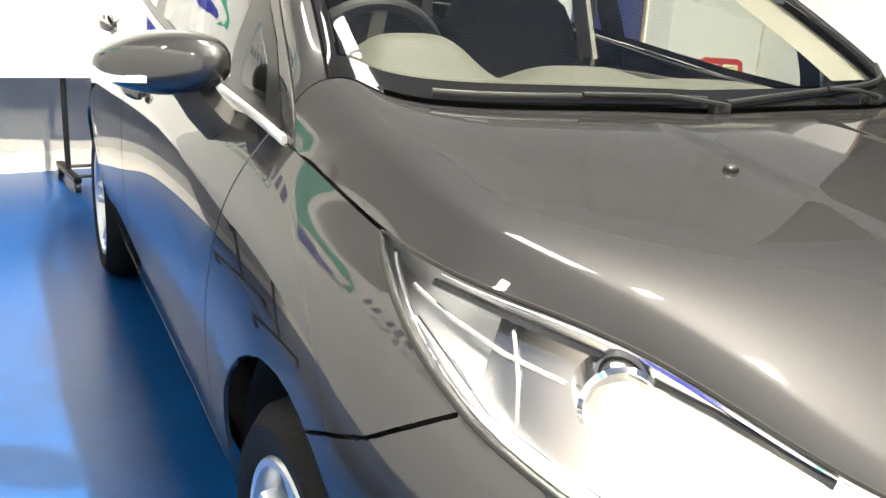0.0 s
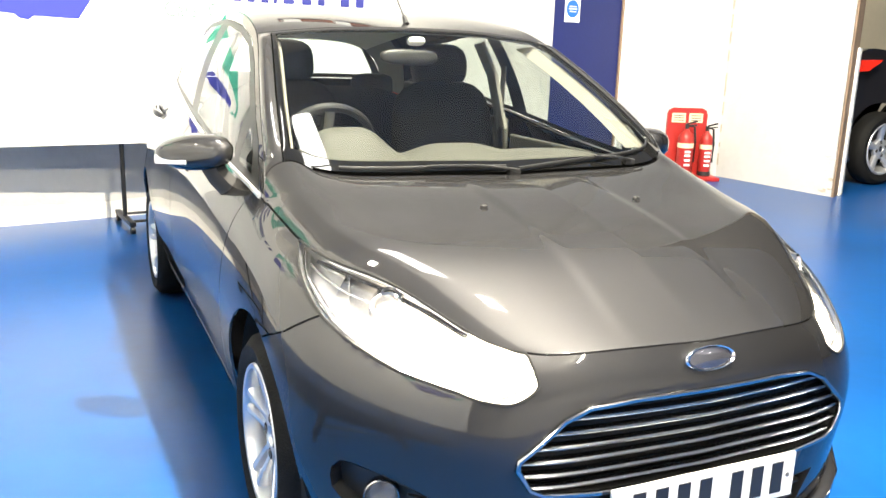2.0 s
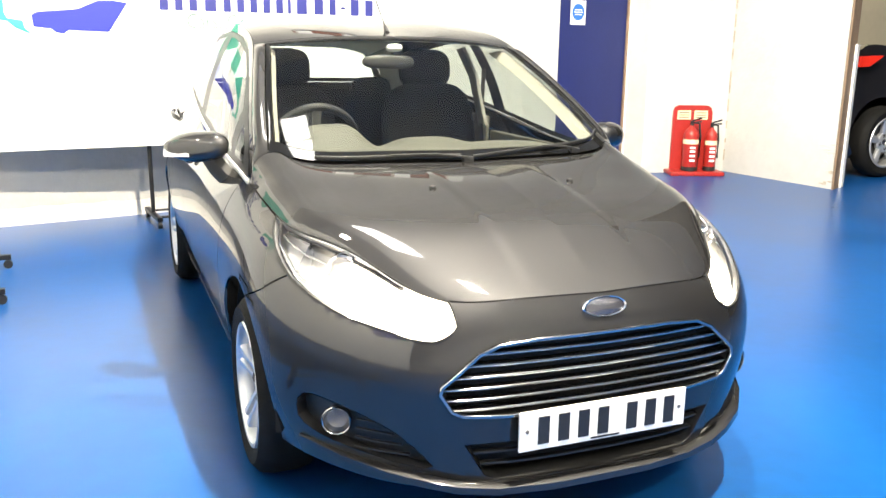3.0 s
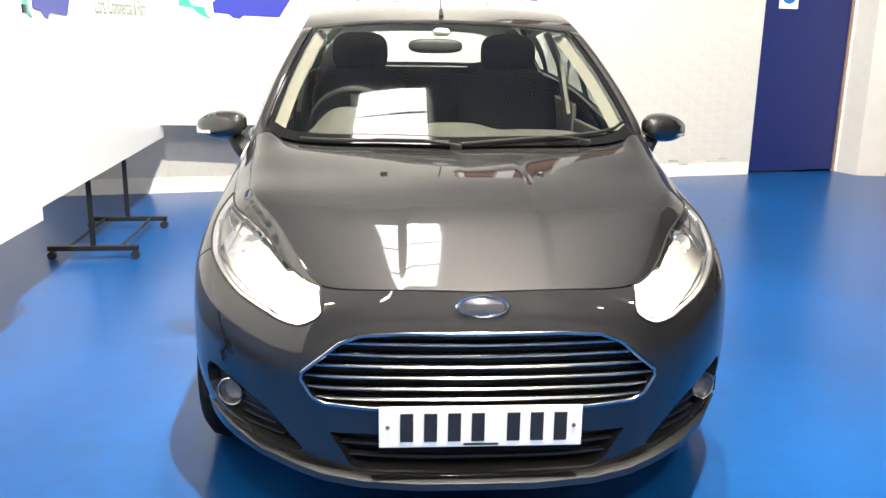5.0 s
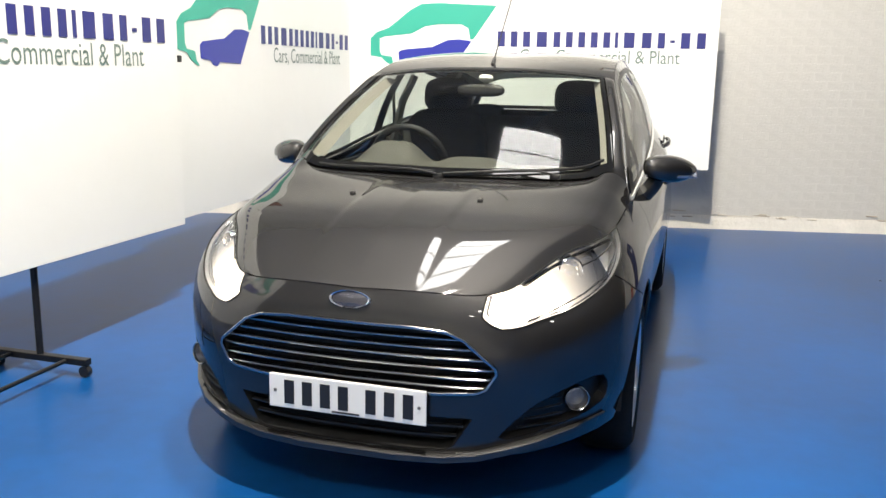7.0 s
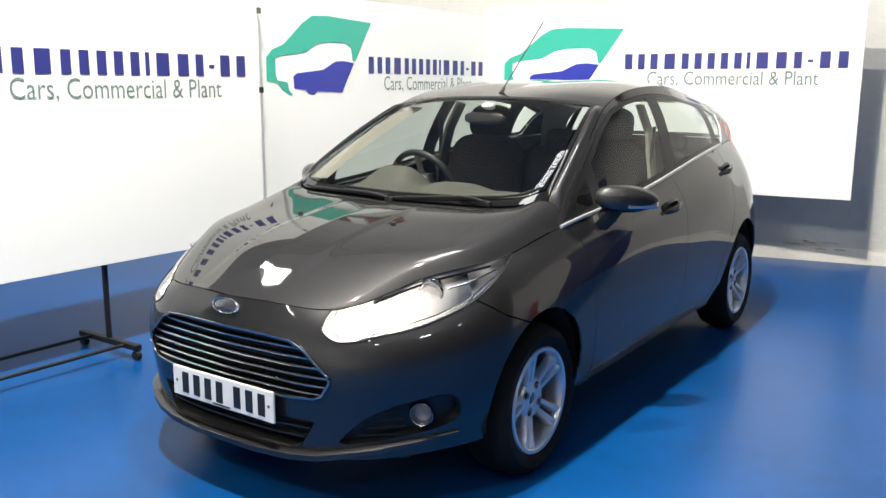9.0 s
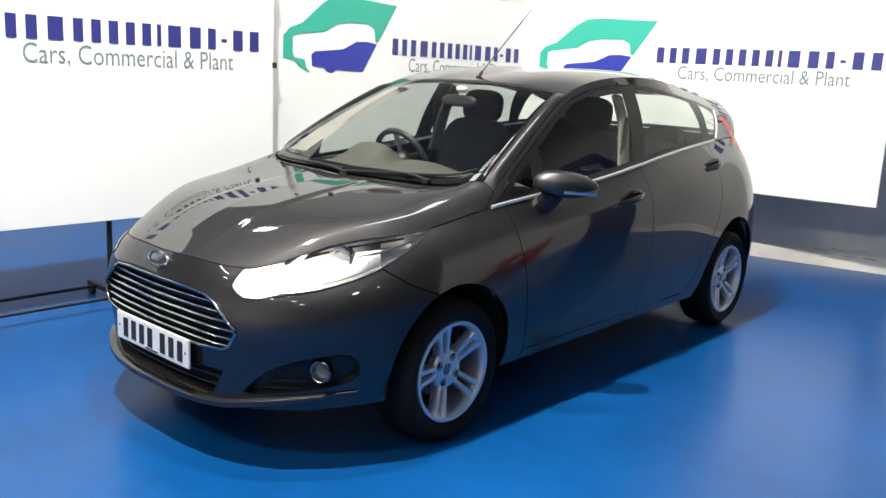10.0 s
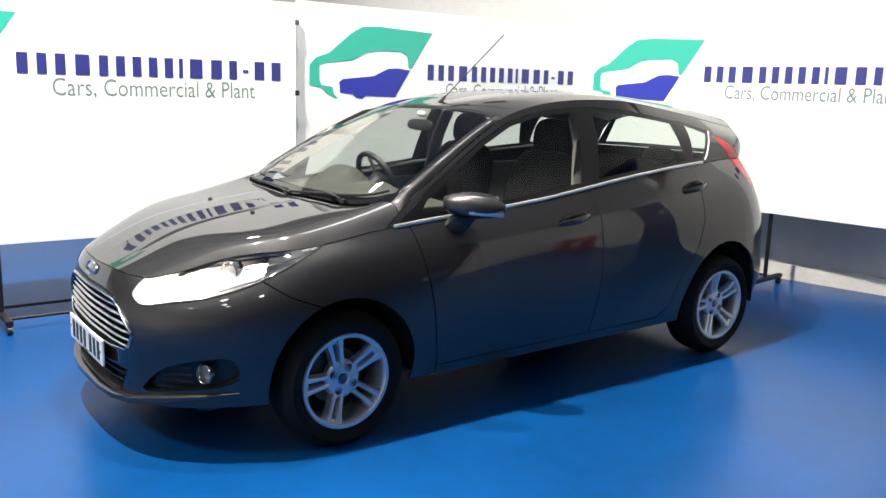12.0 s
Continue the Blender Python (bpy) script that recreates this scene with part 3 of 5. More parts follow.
def skirt(s, t):
    """The lower body from the front's middle (s = 0) round to the tail's (1), sill (t = 0) to belt (1)."""
    s, t = np.broadcast_arrays(np.asarray(s, float), np.asarray(t, float))
    rows = np.stack([cubic(KS, c, s.ravel()) for c in SKIRT])
    h, out = np.diff(KT), np.zeros((s.size, 3))
    a = np.eye(6)
    for i in range(1, 5):
        a[i, i - 1 : i + 2] = h[i - 1], 2 * (h[i - 1] + h[i]), h[i]
    r = np.zeros_like(rows)
    for i in range(1, 5):
        r[i] = 6 * ((rows[i + 1] - rows[i]) / h[i] - (rows[i] - rows[i - 1]) / h[i - 1])
    m = np.einsum("ij,jkl->ikl", np.linalg.inv(a), r)
    tt = t.ravel()
    i = np.clip(np.searchsorted(KT, tt, side="right") - 1, 0, 4)
    k = np.arange(s.size)
    hh, x0, x1 = h[i][:, None], (tt - KT[i])[:, None], (KT[i + 1] - tt)[:, None]
    out = m[i, k] * x1**3 / (6 * hh) + m[i + 1, k] * x0**3 / (6 * hh) + (rows[i, k] / hh - m[i, k] * hh / 6) * x1 + (rows[i + 1, k] / hh - m[i + 1, k] * hh / 6) * x0
    # the swage line that runs along the doors through both handles
    d = out[:, 2] - 0.863 - 0.105 * (out[:, 1] - 1.24)
    along = np.clip((out[:, 1] - 0.3) / 0.45, 0, 1) * np.clip((2.62 - out[:, 1]) / 0.4, 0, 1) * (out[:, 0] > 0.5)
    out[:, 0] += 0.006 * along * np.exp(-np.sqrt(d**2 + 0.008**2) / 0.035)
    return out.reshape(*s.shape, 3)


def belt(a, b):
    return lambda u: cubic(KS, BELT, KS[a] + (KS[b] - KS[a]) * np.asarray(u, float))


RAIL = [(0.748, 0.23, 0.888), (0.728, 0.30, 0.945), (0.698, 0.46, 1.057), (0.665, 0.63, 1.163), (0.622, 0.83, 1.275), (0.593, 0.985, 1.347), (0.577, 1.2, 1.405), (0.57, 1.56, 1.438), (0.565, 1.85, 1.433),
        (0.540, 2.15, 1.40), (0.518, 2.5, 1.35), (0.50, 2.90, 1.285)]
KR = chord(RAIL)


def rail(a, b):
    return lambda u: cubic(KR, RAIL, KR[a] + (KR[b] - KR[a]) * np.asarray(u, float))


cowl = line([(0, 0.13, 0.951), (0.3, 0.15, 0.955), (0.48, 0.168, 0.957), (0.56, 0.189, 0.962), (0.615, 0.228, 0.974), (0.655, 0.278, 0.989), (0.697, 0.300, 0.974), (0.728, 0.30, 0.945)])
spine = line([(0, -0.765, 0.715), (0, -0.70, 0.750), (0, -0.62, 0.791), (0, -0.54, 0.829), (0, -0.35, 0.886), (0, -0.157, 0.920), (0, 0, 0.939), (0, 0.13, 0.951)])
header = line([(0, 0.94, 1.387), (0.3, 0.955, 1.379), (0.48, 0.98, 1.362), (0.593, 0.985, 1.347)])
tail_edge = line([(0, 2.97, 1.36), (0.25, 2.965, 1.353), (0.42, 2.94, 1.325), (0.50, 2.90, 1.285)])
bonnet_edge = line([*belt(2, 6)(np.linspace(0, 1, 25)), *rail(0, 1)(np.linspace(0, 1, 7))[1:]])
bonnet_rear = line([(0, 0.13, 0.951), (0.3, 0.15, 0.955), (0.48, 0.178, 0.960), (0.60, 0.208, 0.963), (0.67, 0.232, 0.952), (0.717, 0.240, 0.923), (0.748, 0.23, 0.888)])
bonnet_flat = coons(belt(0, 2), bonnet_rear, spine, belt(2, 6))

def step(a, b, x):
    t = np.clip((x - a) / (b - a), 0, 1)
    return t * t * (3 - 2 * t)


def bonnet_surface(u, v):
    """The bonnet: a crowned sheet with two soft ribs, drawn up to the windscreen's corners at its rear edge."""
    p = bonnet_flat(u, v)
    edge = np.where(u < 0.9, np.clip(u / 0.9, 0, 1) ** 1.35, 1 - np.clip((u - 0.9) / 0.1, 0, 1) ** 1.25)
    p[..., 2] += (0.017 * edge + 0.004 * (1 - step(0.175, 0.215, p[..., 0]))) * np.sin(np.pi * np.clip(v, 0, 1)) ** 0.7
    rear, side = np.clip(v, 0, 1)[..., None] ** 14, np.clip(u, 0, 1)[..., None] ** 26
    p = p + rear * (1 - side) * (cowl(u) - bonnet_rear(u))
    return p + side * (bonnet_edge(v) - belt(2, 6)(v))


screen_flat = coons(cowl, header, line([(0, 0.13, 0.951), (0, 0.53, 1.190), (0, 0.94, 1.387)]), rail(1, 5))
def screen_surface(u, v):
    """The windscreen with its two rounded pillars."""
    p = screen_flat(u, v)
    w = np.clip((u - 0.905) / 0.095, 0, 1)
    round_over = 0.016 * np.sin(np.pi * w) * step(0.0, 0.12, v) * (1 - step(0.9, 1.0, v))
    return p + round_over[..., None] * np.array([0.45, -0.45, 0.75])


roof_surface = coons(header, tail_edge, line([(0, 0.94, 1.387), (0, 1.25, 1.436), (0, 1.7, 1.47), (0, 2.1, 1.463), (0, 2.5, 1.43), (0, 2.97, 1.36)]), rail(5, 11))
side_flat = coons(belt(6, 12), rail(0, 11), lambda v: np.array([0.748, 0.23, 0.888]) + 0 * np.asarray(v)[..., None], line([(0.59, 2.88, 1.11), (0.555, 2.90, 1.20), (0.50, 2.90, 1.285)]))
back_surface = coons(belt(14, 12), tail_edge, line([(0, 3.0, 1.11), (0, 3.0, 1.24), (0, 2.97, 1.36)]), line([(0.59, 2.88, 1.11), (0.555, 2.90, 1.20), (0.50, 2.90, 1.285)]))


def side_surface(u, v):
    p = side_flat(u, v)
    p[..., 0] += 0.022 * np.sin(np.pi * v) * step(0, 0.2, u)
    return p


REAR_Y = 2.489
GRILLE = [(0, 0.618), (0.20, 0.617), (0.305, 0.608), (0.36, 0.585), (0.455, 0.505), (0.458, 0.485), (0.43, 0.438), (0.40, 0.424), (0.28, 0.415), (0, 0.412)]
INTAKE = [(0, 0.335), (0.385, 0.335), (0.33, 0.245), (0.30, 0.232), (0, 0.228)]
FOG = [(0.455, 0.262), (0.60, 0.287), (0.70, 0.305), (0.752, 0.335), (0.760, 0.39), (0.742, 0.428), (0.66, 0.415), (0.56, 0.370), (0.50, 0.315)]
HEADLAMP = [(-0.237, 0.655), (-0.228, 0.638), (-0.19, 0.614), (-0.122, 0.62), (-0.07, 0.632), (0.074, 0.651), (0.20, 0.687), (0.29, 0.722), (0.382, 0.772), (0.471, 0.834),
            (0.48, 0.87), (0.35, 0.87), (0.1, 0.84), (-0.1, 0.78), (-0.19, 0.716), (-0.215, 0.69)]  # across the corner at 45 degrees


def rounded(poly, times=2):
    """A closed outline with its corners cut off, twice."""
    for _ in range(times):
        out = []
        for (x0, z0), (x1, z1) in zip(poly, poly[1:] + poly[:1]):
            out += [(0.8 * x0 + 0.2 * x1, 0.8 * z0 + 0.2 * z1), (0.2 * x0 + 0.8 * x1, 0.2 * z0 + 0.8 * z1)]
        poly = out
    return poly


HEADLAMP, FOG = rounded(HEADLAMP), rounded(FOG, 1)


def sunk(bm, depth):
    """Moves a skin inwards along its normals and closes it to its old outline."""
    outward(bm)
    bmesh.ops.remove_doubles(bm, verts=list(bm.verts), dist=0.0006)
    rim = [e for e in bm.edges if e.is_boundary]
    r = bmesh.ops.extrude_edge_only(bm, edges=rim)
    fresh = {g for g in r["geom"] if isinstance(g, bmesh.types.BMVert)}
    bm.normal_update()
    push = {v: v.normal.copy() for v in bm.verts if v not in fresh}
    for v, n in push.items():
        v.co -= n * depth
    return bm


def circle(cy, cz, r, n=40):
    return [(cy + r * math.cos(a), cz + r * math.sin(a)) for a in np.linspace(0, 2 * math.pi, n, endpoint=False)]


ARCH_F, ARCH_R = circle(0, 0.295, 0.335), circle(REAR_Y, 0.315, 0.345)
DOOR_F = [(0.33, 0.93), (0.36, 0.80), (0.42, 0.55), (0.45, 0.36), (0.47, 0.262), (1.43, 0.268), (1.45, 0.60), (1.43, 1.03)]
DOOR_R = [(1.43, 1.03), (1.45, 0.60), (1.43, 0.268), (1.95, 0.275), (2.03, 0.33), (2.09, 0.50), (2.20, 0.64), (2.27, 0.80), (2.28, 1.12)]
TAIL = [(2.585, 1.245), (2.68, 1.225), (2.80, 1.14), (2.93, 0.98), (2.93, 0.93), (2.87, 0.94), (2.75, 1.06)]
SEAM = [(-0.36, 0.735), (-0.25, 0.66), (-0.10, 0.60)]

us = np.r_[np.linspace(0, KS[6], 110), np.linspace(KS[6], KS[11], 80)[1:], np.linspace(KS[11], 1, 24)[1:]]
bm = sheet(skirt, us, np.r_[np.linspace(0, 0.6, 27), np.linspace(0.6, 1, 46)[1:]])
front, side = (lambda c: c.y < 0.2 and c.x < 0.8), (lambda c: c.x > 0.5)
for poly in (GRILLE, INTAKE, FOG):
    cut(bm, poly, 0, 2, front)
corner = Matrix.Rotation(radians(-45), 3, "Z")
bmesh.ops.rotate(bm, verts=bm.verts, cent=(0, 0, 0), matrix=corner)
cut(bm, HEADLAMP, 0, 2, lambda c: c.y < -0.3)
settle(bm, skirt)
for poly in (ARCH_F, ARCH_R, DOOR_F, DOOR_R, TAIL):
    cut(bm, poly, 1, 2, side)
cut(bm, SEAM, 1, 2, side, closed=False)
settle(bm, skirt)


def hit(poly, a, b, f, lim=lambda c: True):
    c = f.calc_center_median()
    return lim(c) and inside(poly, c[a], c[b])


tail_skin = pick(bm, lambda f: hit(TAIL, 1, 2, f, side))
arches = pick(bm, lambda f: hit(ARCH_F, 1, 2, f) or hit(ARCH_R, 1, 2, f))
arches.free()
grille_skin = pick(bm, lambda f: hit(GRILLE, 0, 2, f, front))
intake_skin = pick(bm, lambda f: hit(INTAKE, 0, 2, f, front))
fog_skin = pick(bm, lambda f: hit(FOG, 0, 2, f, front))
lamp_skin = pick(bm, lambda f: (lambda c: c.y < 0.1 and inside(HEADLAMP, (c.x + c.y) * 0.7071, c.z))(f.calc_center_median()))
panel("front_door", pick(bm, lambda f: hit(DOOR_F, 1, 2, f, side)), PAINT, car, both=True)
panel("rear_door", pick(bm, lambda f: hit(DOOR_R, 1, 2, f, side)), PAINT, car, both=True)


def seam_z(y):
    return float(np.interp(y, [p[0] for p in SEAM], [p[1] for p in SEAM]))


panel("front_wing", pick(bm, lambda f: (lambda c: c.x > 0.5 and -0.36 < c.y < 0.46 and (c.y > 0 or c.z > seam_z(c.y)))(f.calc_center_median())), PAINT, car, both=True)
panel("front_bumper", mirrored(pick(bm, lambda f: f.calc_center_median().y < 0.05)), PAINT, car)
panel("rear_body", mirrored(bm), PAINT, car)

panel("bonnet", mirrored(sheet(bonnet_surface, np.r_[np.linspace(0, 0.9, 76), np.linspace(0.9, 1, 14)[1:]], np.r_[np.linspace(0, 0.86, 50), np.linspace(0.86, 1, 22)[1:]])), PAINT, car)
bm = sheet(screen_surface, np.r_[np.linspace(0, 0.885, 54), np.linspace(0.885, 0.915, 4)[1:], np.linspace(0.915, 1, 8)[1:]], np.r_[0, 0.006, 0.012, np.linspace(0.012, 0.075, 6)[1:], np.linspace(0.075, 0.965, 38)[1:], np.linspace(0.965, 1, 4)[1:]])
lay = bm.verts.layers.float_vector["uv"]
pane = pick(bm, lambda f: all(v[lay][0] < 0.886 and 0.0745 < v[lay][1] < 0.966 for v in f.verts))
panel("windscreen", mirrored(pane), GLASS, car, "clear laminated windscreen")
part("scuttle", sunk(mirrored(pick(bm, lambda f: all(v[lay][0] < 0.80 and v[lay][1] < 0.0125 for v in f.verts))), 0.010), SCUTTLE, car, "black scuttle below the windscreen")
panel("windscreen_border", mirrored(pick(bm, lambda f: all(v[lay][0] < 0.916 and v[lay][1] < 0.978 for v in f.verts))), FRIT, car, "glossy black printed border of the windscreen")
panel("windscreen_surround", mirrored(bm), PAINT, car)
panel("roof", mirrored(sheet(roof_surface, np.linspace(0, 1, 40), np.linspace(0, 1, 60))), PAINT, car)
bm = sheet(back_surface, np.linspace(0, 1, 31), np.linspace(0, 1, 21))
lay = bm.verts.layers.float_vector["uv"]
pane = pick(bm, lambda f: all(v[lay][0] < 0.92 and 0.08 < v[lay][1] < 0.90 for v in f.verts))
panel("rear_window", mirrored(pane), GLASS, car)
panel("tailgate_frame", mirrored(bm), PAINT, car)

# side windows
GLASS_LINE = [(0.30, 0.905), (0.54, 0.924), (0.90, 0.953), (1.25, 0.998), (1.55, 1.034), (1.90, 1.073), (2.30, 1.104), (2.43, 1.116), (2.545, 1.268), (2.34, 1.318), (2.06, 1.352), (1.78, 1.387), (1.55, 1.40), (1.37, 1.392),
              (1.18, 1.37), (1.0, 1.325), (0.82, 1.245), (0.62, 1.132), (0.45, 1.027)]
PANES = {"front_quarter_glass": [(0.40, 0.935), (0.555, 0.95), (0.555, 1.06), (0.45, 0.995)],
         "front_door_glass": [(0.62, 0.952), (0.90, 0.975), (1.37, 1.033), (1.43, 1.375), (1.37, 1.373), (1.18, 1.35), (1.0, 1.305), (0.82, 1.222), (0.64, 1.115)],
         "rear_door_glass": [(1.50, 1.048), (1.90, 1.092), (2.225, 1.117), (2.175, 1.316), (2.06, 1.333), (1.78, 1.366), (1.56, 1.38)],
         "rear_quarter_glass": [(2.315, 1.128), (2.405, 1.132), (2.505, 1.258), (2.325, 1.305)]}
bm = sheet(side_surface, np.linspace(0, 1, 90), np.linspace(0, 1, 24))
for poly in (GLASS_LINE, TAIL, *PANES.values()):
    cut(bm, poly, 1, 2)
settle(bm, side_surface)
for name, poly in PANES.items():
    panel(name, pick(bm, lambda f: hit(poly, 1, 2, f)), GLASS, car, both=True, width=0.002, depth=0.003)
surround = pick(bm, lambda f: hit(GLASS_LINE, 1, 2, f))
outward(surround)
part("window_surround", mirrored(surround, False), WINDOWTRIM, car, "black window surround", smooth=False)
part("window_surround", surround, WINDOWTRIM, car, "black window surround", smooth=False)
panel("tail_lamp", pick(bm, lambda f: hit(TAIL, 1, 2, f)), TAILRED, car, "red tail lamp", both=True, depth=0.004)
panel("tail_lamp", tail_skin, TAILRED, car, "red tail lamp", both=True, depth=0.004)
panel("roof_side", bm, PAINT, car, both=True)


# ---- front end ----
ss, tt = np.meshgrid(np.linspace(0, KS[5], 260), np.linspace(0, 1, 200), indexing="ij")
CLOUD = skirt(ss, tt).reshape(-1, 3)
CLOUD = CLOUD[CLOUD[:, 1] < -0.1]


def front_at(x, z, proud=0.0):
    """The point of the front skin at that width and height, pushed out by proud."""
    d = (CLOUD[:, 0] - abs(x)) ** 2 + (CLOUD[:, 2] - z) ** 2
    k = np.argsort(d)[:4]
    w = 1 / (d[k] + 1e-7)
    y = float((CLOUD[k, 1] * w).sum() / w.sum())
    return Vector((x, y - proud, z))


def width_at(poly, z):
    """The half width of a half outline at the height z."""
    xs = [x0 + (x1 - x0) * (z - z0) / (z1 - z0) for (x0, z0), (x1, z1) in zip(poly, poly[1:]) if (z0 - z) * (z1 - z) <= 0 and z0 != z1]
    return max(xs) if xs else 0.0


grille = part("grille", sunk(mirrored(grille_skin), 0.08), GRILLEBLACK, car, "black grille with chrome bars")
loop = [(x, z) for x, z in GRILLE] + [(-x, z) for x, z in GRILLE[-2:0:-1]]
dense = []
for (x0, z0), (x1, z1) in zip(loop, loop[1:] + loop[:1]):
    n = max(2, int(math.hypot(x1 - x0, z1 - z0) / 0.03))
    dense += [front_at(x0 + (x1 - x0) * i / n, z0 + (z1 - z0) * i / n, 0.004) for i in range(n)]
part("grille_surround", sweep(dense, 0.011, 0.014, (0, -1, 0), closed=True), SATIN, grille, "chrome grille surround")
for z in (0.588, 0.558, 0.528, 0.498, 0.468, 0.440):
    w = width_at(GRILLE, z) - 0.008
    part("grille_bar", sweep([front_at(x, z, -0.010) for x in np.linspace(-w, w, 25)], 0.020, 0.007, (0, -0.5, 1)), SATIN, grille)
intake = part("lower_grille", sunk(mirrored(intake_skin), 0.07), GRILLEBLACK, car, "black lower air intake")
for z in (0.305, 0.272):
    w = width_at(INTAKE, z) - 0.01
    part("intake_slat", sweep([front_at(x, z, -0.02) for x in np.linspace(-w, w, 21)], 0.02, 0.009), BLACK, intake)
lip_line = [(0, 0.205), (0.15, 0.205), (0.30, 0.208), (0.40, 0.217), (0.47, 0.232), (0.56, 0.248), (0.66, 0.266), (0.75, 0.285)]
pts = [front_at(x, z, 0.008) for x, z in lip_line]
bm = sweep([Vector((-p.x, p.y, p.z)) for p in pts[:0:-1]] + pts, 0.052, 0.034, taper=lambda t: min(1.0, 0.25 + 6 * min(t, 1 - t)))
part("front_lip", bm, PAINT, car, "body-coloured lip along the bumper's lower edge")
for k in (1, -1):
    skin = fog_skin.copy() if k > 0 else mirrored(fog_skin, False)
    recess = part("fog_lamp_recess", sunk(skin, 0.035), BLACK, car)
    for z in (0.295, 0.322, 0.350, 0.378):
        x0 = 0.475 + 0.72 * (z - 0.262)
        slat = [front_at(x, z, -0.022) for x in np.linspace(x0 + 0.012, 0.63, 8)]
        part("recess_slat", sweep([Vector((k * p.x, p.y, p.z)) for p in slat], 0.012, 0.006), BLACK, recess)
    c = Vector((k * 0.672, -0.545, 0.362))
    m = look(c, c + Vector((-k * 0.36, 0.9, -0.02)))
    fog = part("fog_lamp", lathe([(0.041, -0.01), (0.041, 0.010), (0.0385, 0.013), (0.036, 0.011), (0.0355, 0.004)], 32, m=m), SATIN, recess, "round fog lamp with chrome ring")
    part("fog_lens", lathe([(0.0355, 0.006), (0.024, 0.011), (0.0, 0.013)], 32, m=m), LENS, fog)
    part("fog_bowl", lathe([(0.0355, 0.004), (0.028, -0.012), (0.012, -0.02), (0.0, -0.02)], 32, m=m), STEEL, fog)

plate = part("number_plate", box(-0.26, 0.26, -0.822, -0.812, 0.319, 0.43, 0.004), PLATE, car, "white number plate", smooth=False)
x = -0.213
for i in range(7):
    part("plate_mark", box(x + 0.007, x + 0.04, -0.8245, -0.8215, 0.336, 0.413), PLATEBAR, plate, smooth=False)
    x += 0.0605 + (0.03 if i == 3 else 0)
for x in (-0.238, 0.238):
    part("plate_screw", lathe([(0.0055, 0.0), (0.0055, 0.002), (0.0, 0.0035)], 12, m=pose(x, -0.822, 0.376, 90)), STEEL, plate)
part("maker_bar", box(-0.045, 0.045, -0.8240, -0.8215, 0.325, 0.330), PLATEBAR, plate, smooth=False)
p = front_at(0, 0.682)
m = Matrix.Translation((0, p.y - 0.002, 0.682)) @ Matrix.Rotation(radians(72), 4, "X") @ Matrix.Diagonal((1.0, 0.41, 1.0, 1.0))
badge = part("badge", lathe([(0.069, -0.006), (0.069, 0.004), (0.065, 0.008), (0.060, 0.006), (0.059, 0.003)], 40, m=m), CHROME, car, "plain oval badge with a chrome rim")
part("badge_field", lathe([(0.060, 0.002), (0.03, 0.007), (0.0, 0.008)], 40, m=m), BADGE, badge, "dark silver oval field")

def outline(bm):
    """The longest border of a skin, as a closed list of points."""
    left, loops = {e for e in bm.edges if e.is_boundary}, []
    while left:
        e = left.pop()
        loop, v = [e.verts[0].co.copy()], e.verts[1]
        while True:
            loop.append(v.co.copy())
            nxt = next((f for f in v.link_edges if f in left), None)
            if nxt is None:
                break
            left.remove(nxt)
            v = nxt.other_vert(v)
        loops.append(loop[:-1])
    best = max(loops, key=lambda c: sum((a - b).length for a, b in zip(c, c[1:])))
    even, step_length = [best[0]], 0.012
    for p in best[1:]:
        if (p - even[-1]).length > step_length:
            even.append(p)
    return even if (even[0] - even[-1]).length > 0.006 else even[:-1]


# headlights: clear lens, silver bowl, reflector dishes with painted-in glow, projector and fins
LAMP_POINTS = np.array([[(v.co.x + v.co.y) * 0.7071, v.co.z, *v.co] for v in lamp_skin.verts])


def in_lamp(c, z, depth, k):
    """A point behind the lens: c along the lamp from its front corner, height z, that far inwards."""
    d = (LAMP_POINTS[:, 0] - c) ** 2 + (LAMP_POINTS[:, 1] - z) ** 2
    n = np.argsort(d)[:5]
    w = 1 / (d[n] + 1e-6)
    p = (LAMP_POINTS[n, 2:] * w[:, None]).sum(0) / w.sum()
    slip = np.array([(c - (p[0] + p[1]) * 0.7071) * 0.7071] * 2 + [z - p[2]])
    p = p + slip + np.array([-0.45, 0.80, -0.25]) * depth
    return Vector((k * p[0], p[1], p[2]))


def lamp_span(c):
    """The lowest and highest height of the lamp at c."""
    z = LAMP_POINTS[abs(LAMP_POINTS[:, 0] - c) < 0.012, 1]
    return float(z.min()), float(z.max())


def lamp_line(points, depth, k):
    """A line behind the lens, of (c, share of the height) points."""
    return [in_lamp(c, (lambda a, b: a + f * (b - a))(*lamp_span(c)), depth, k) for c, f in points]


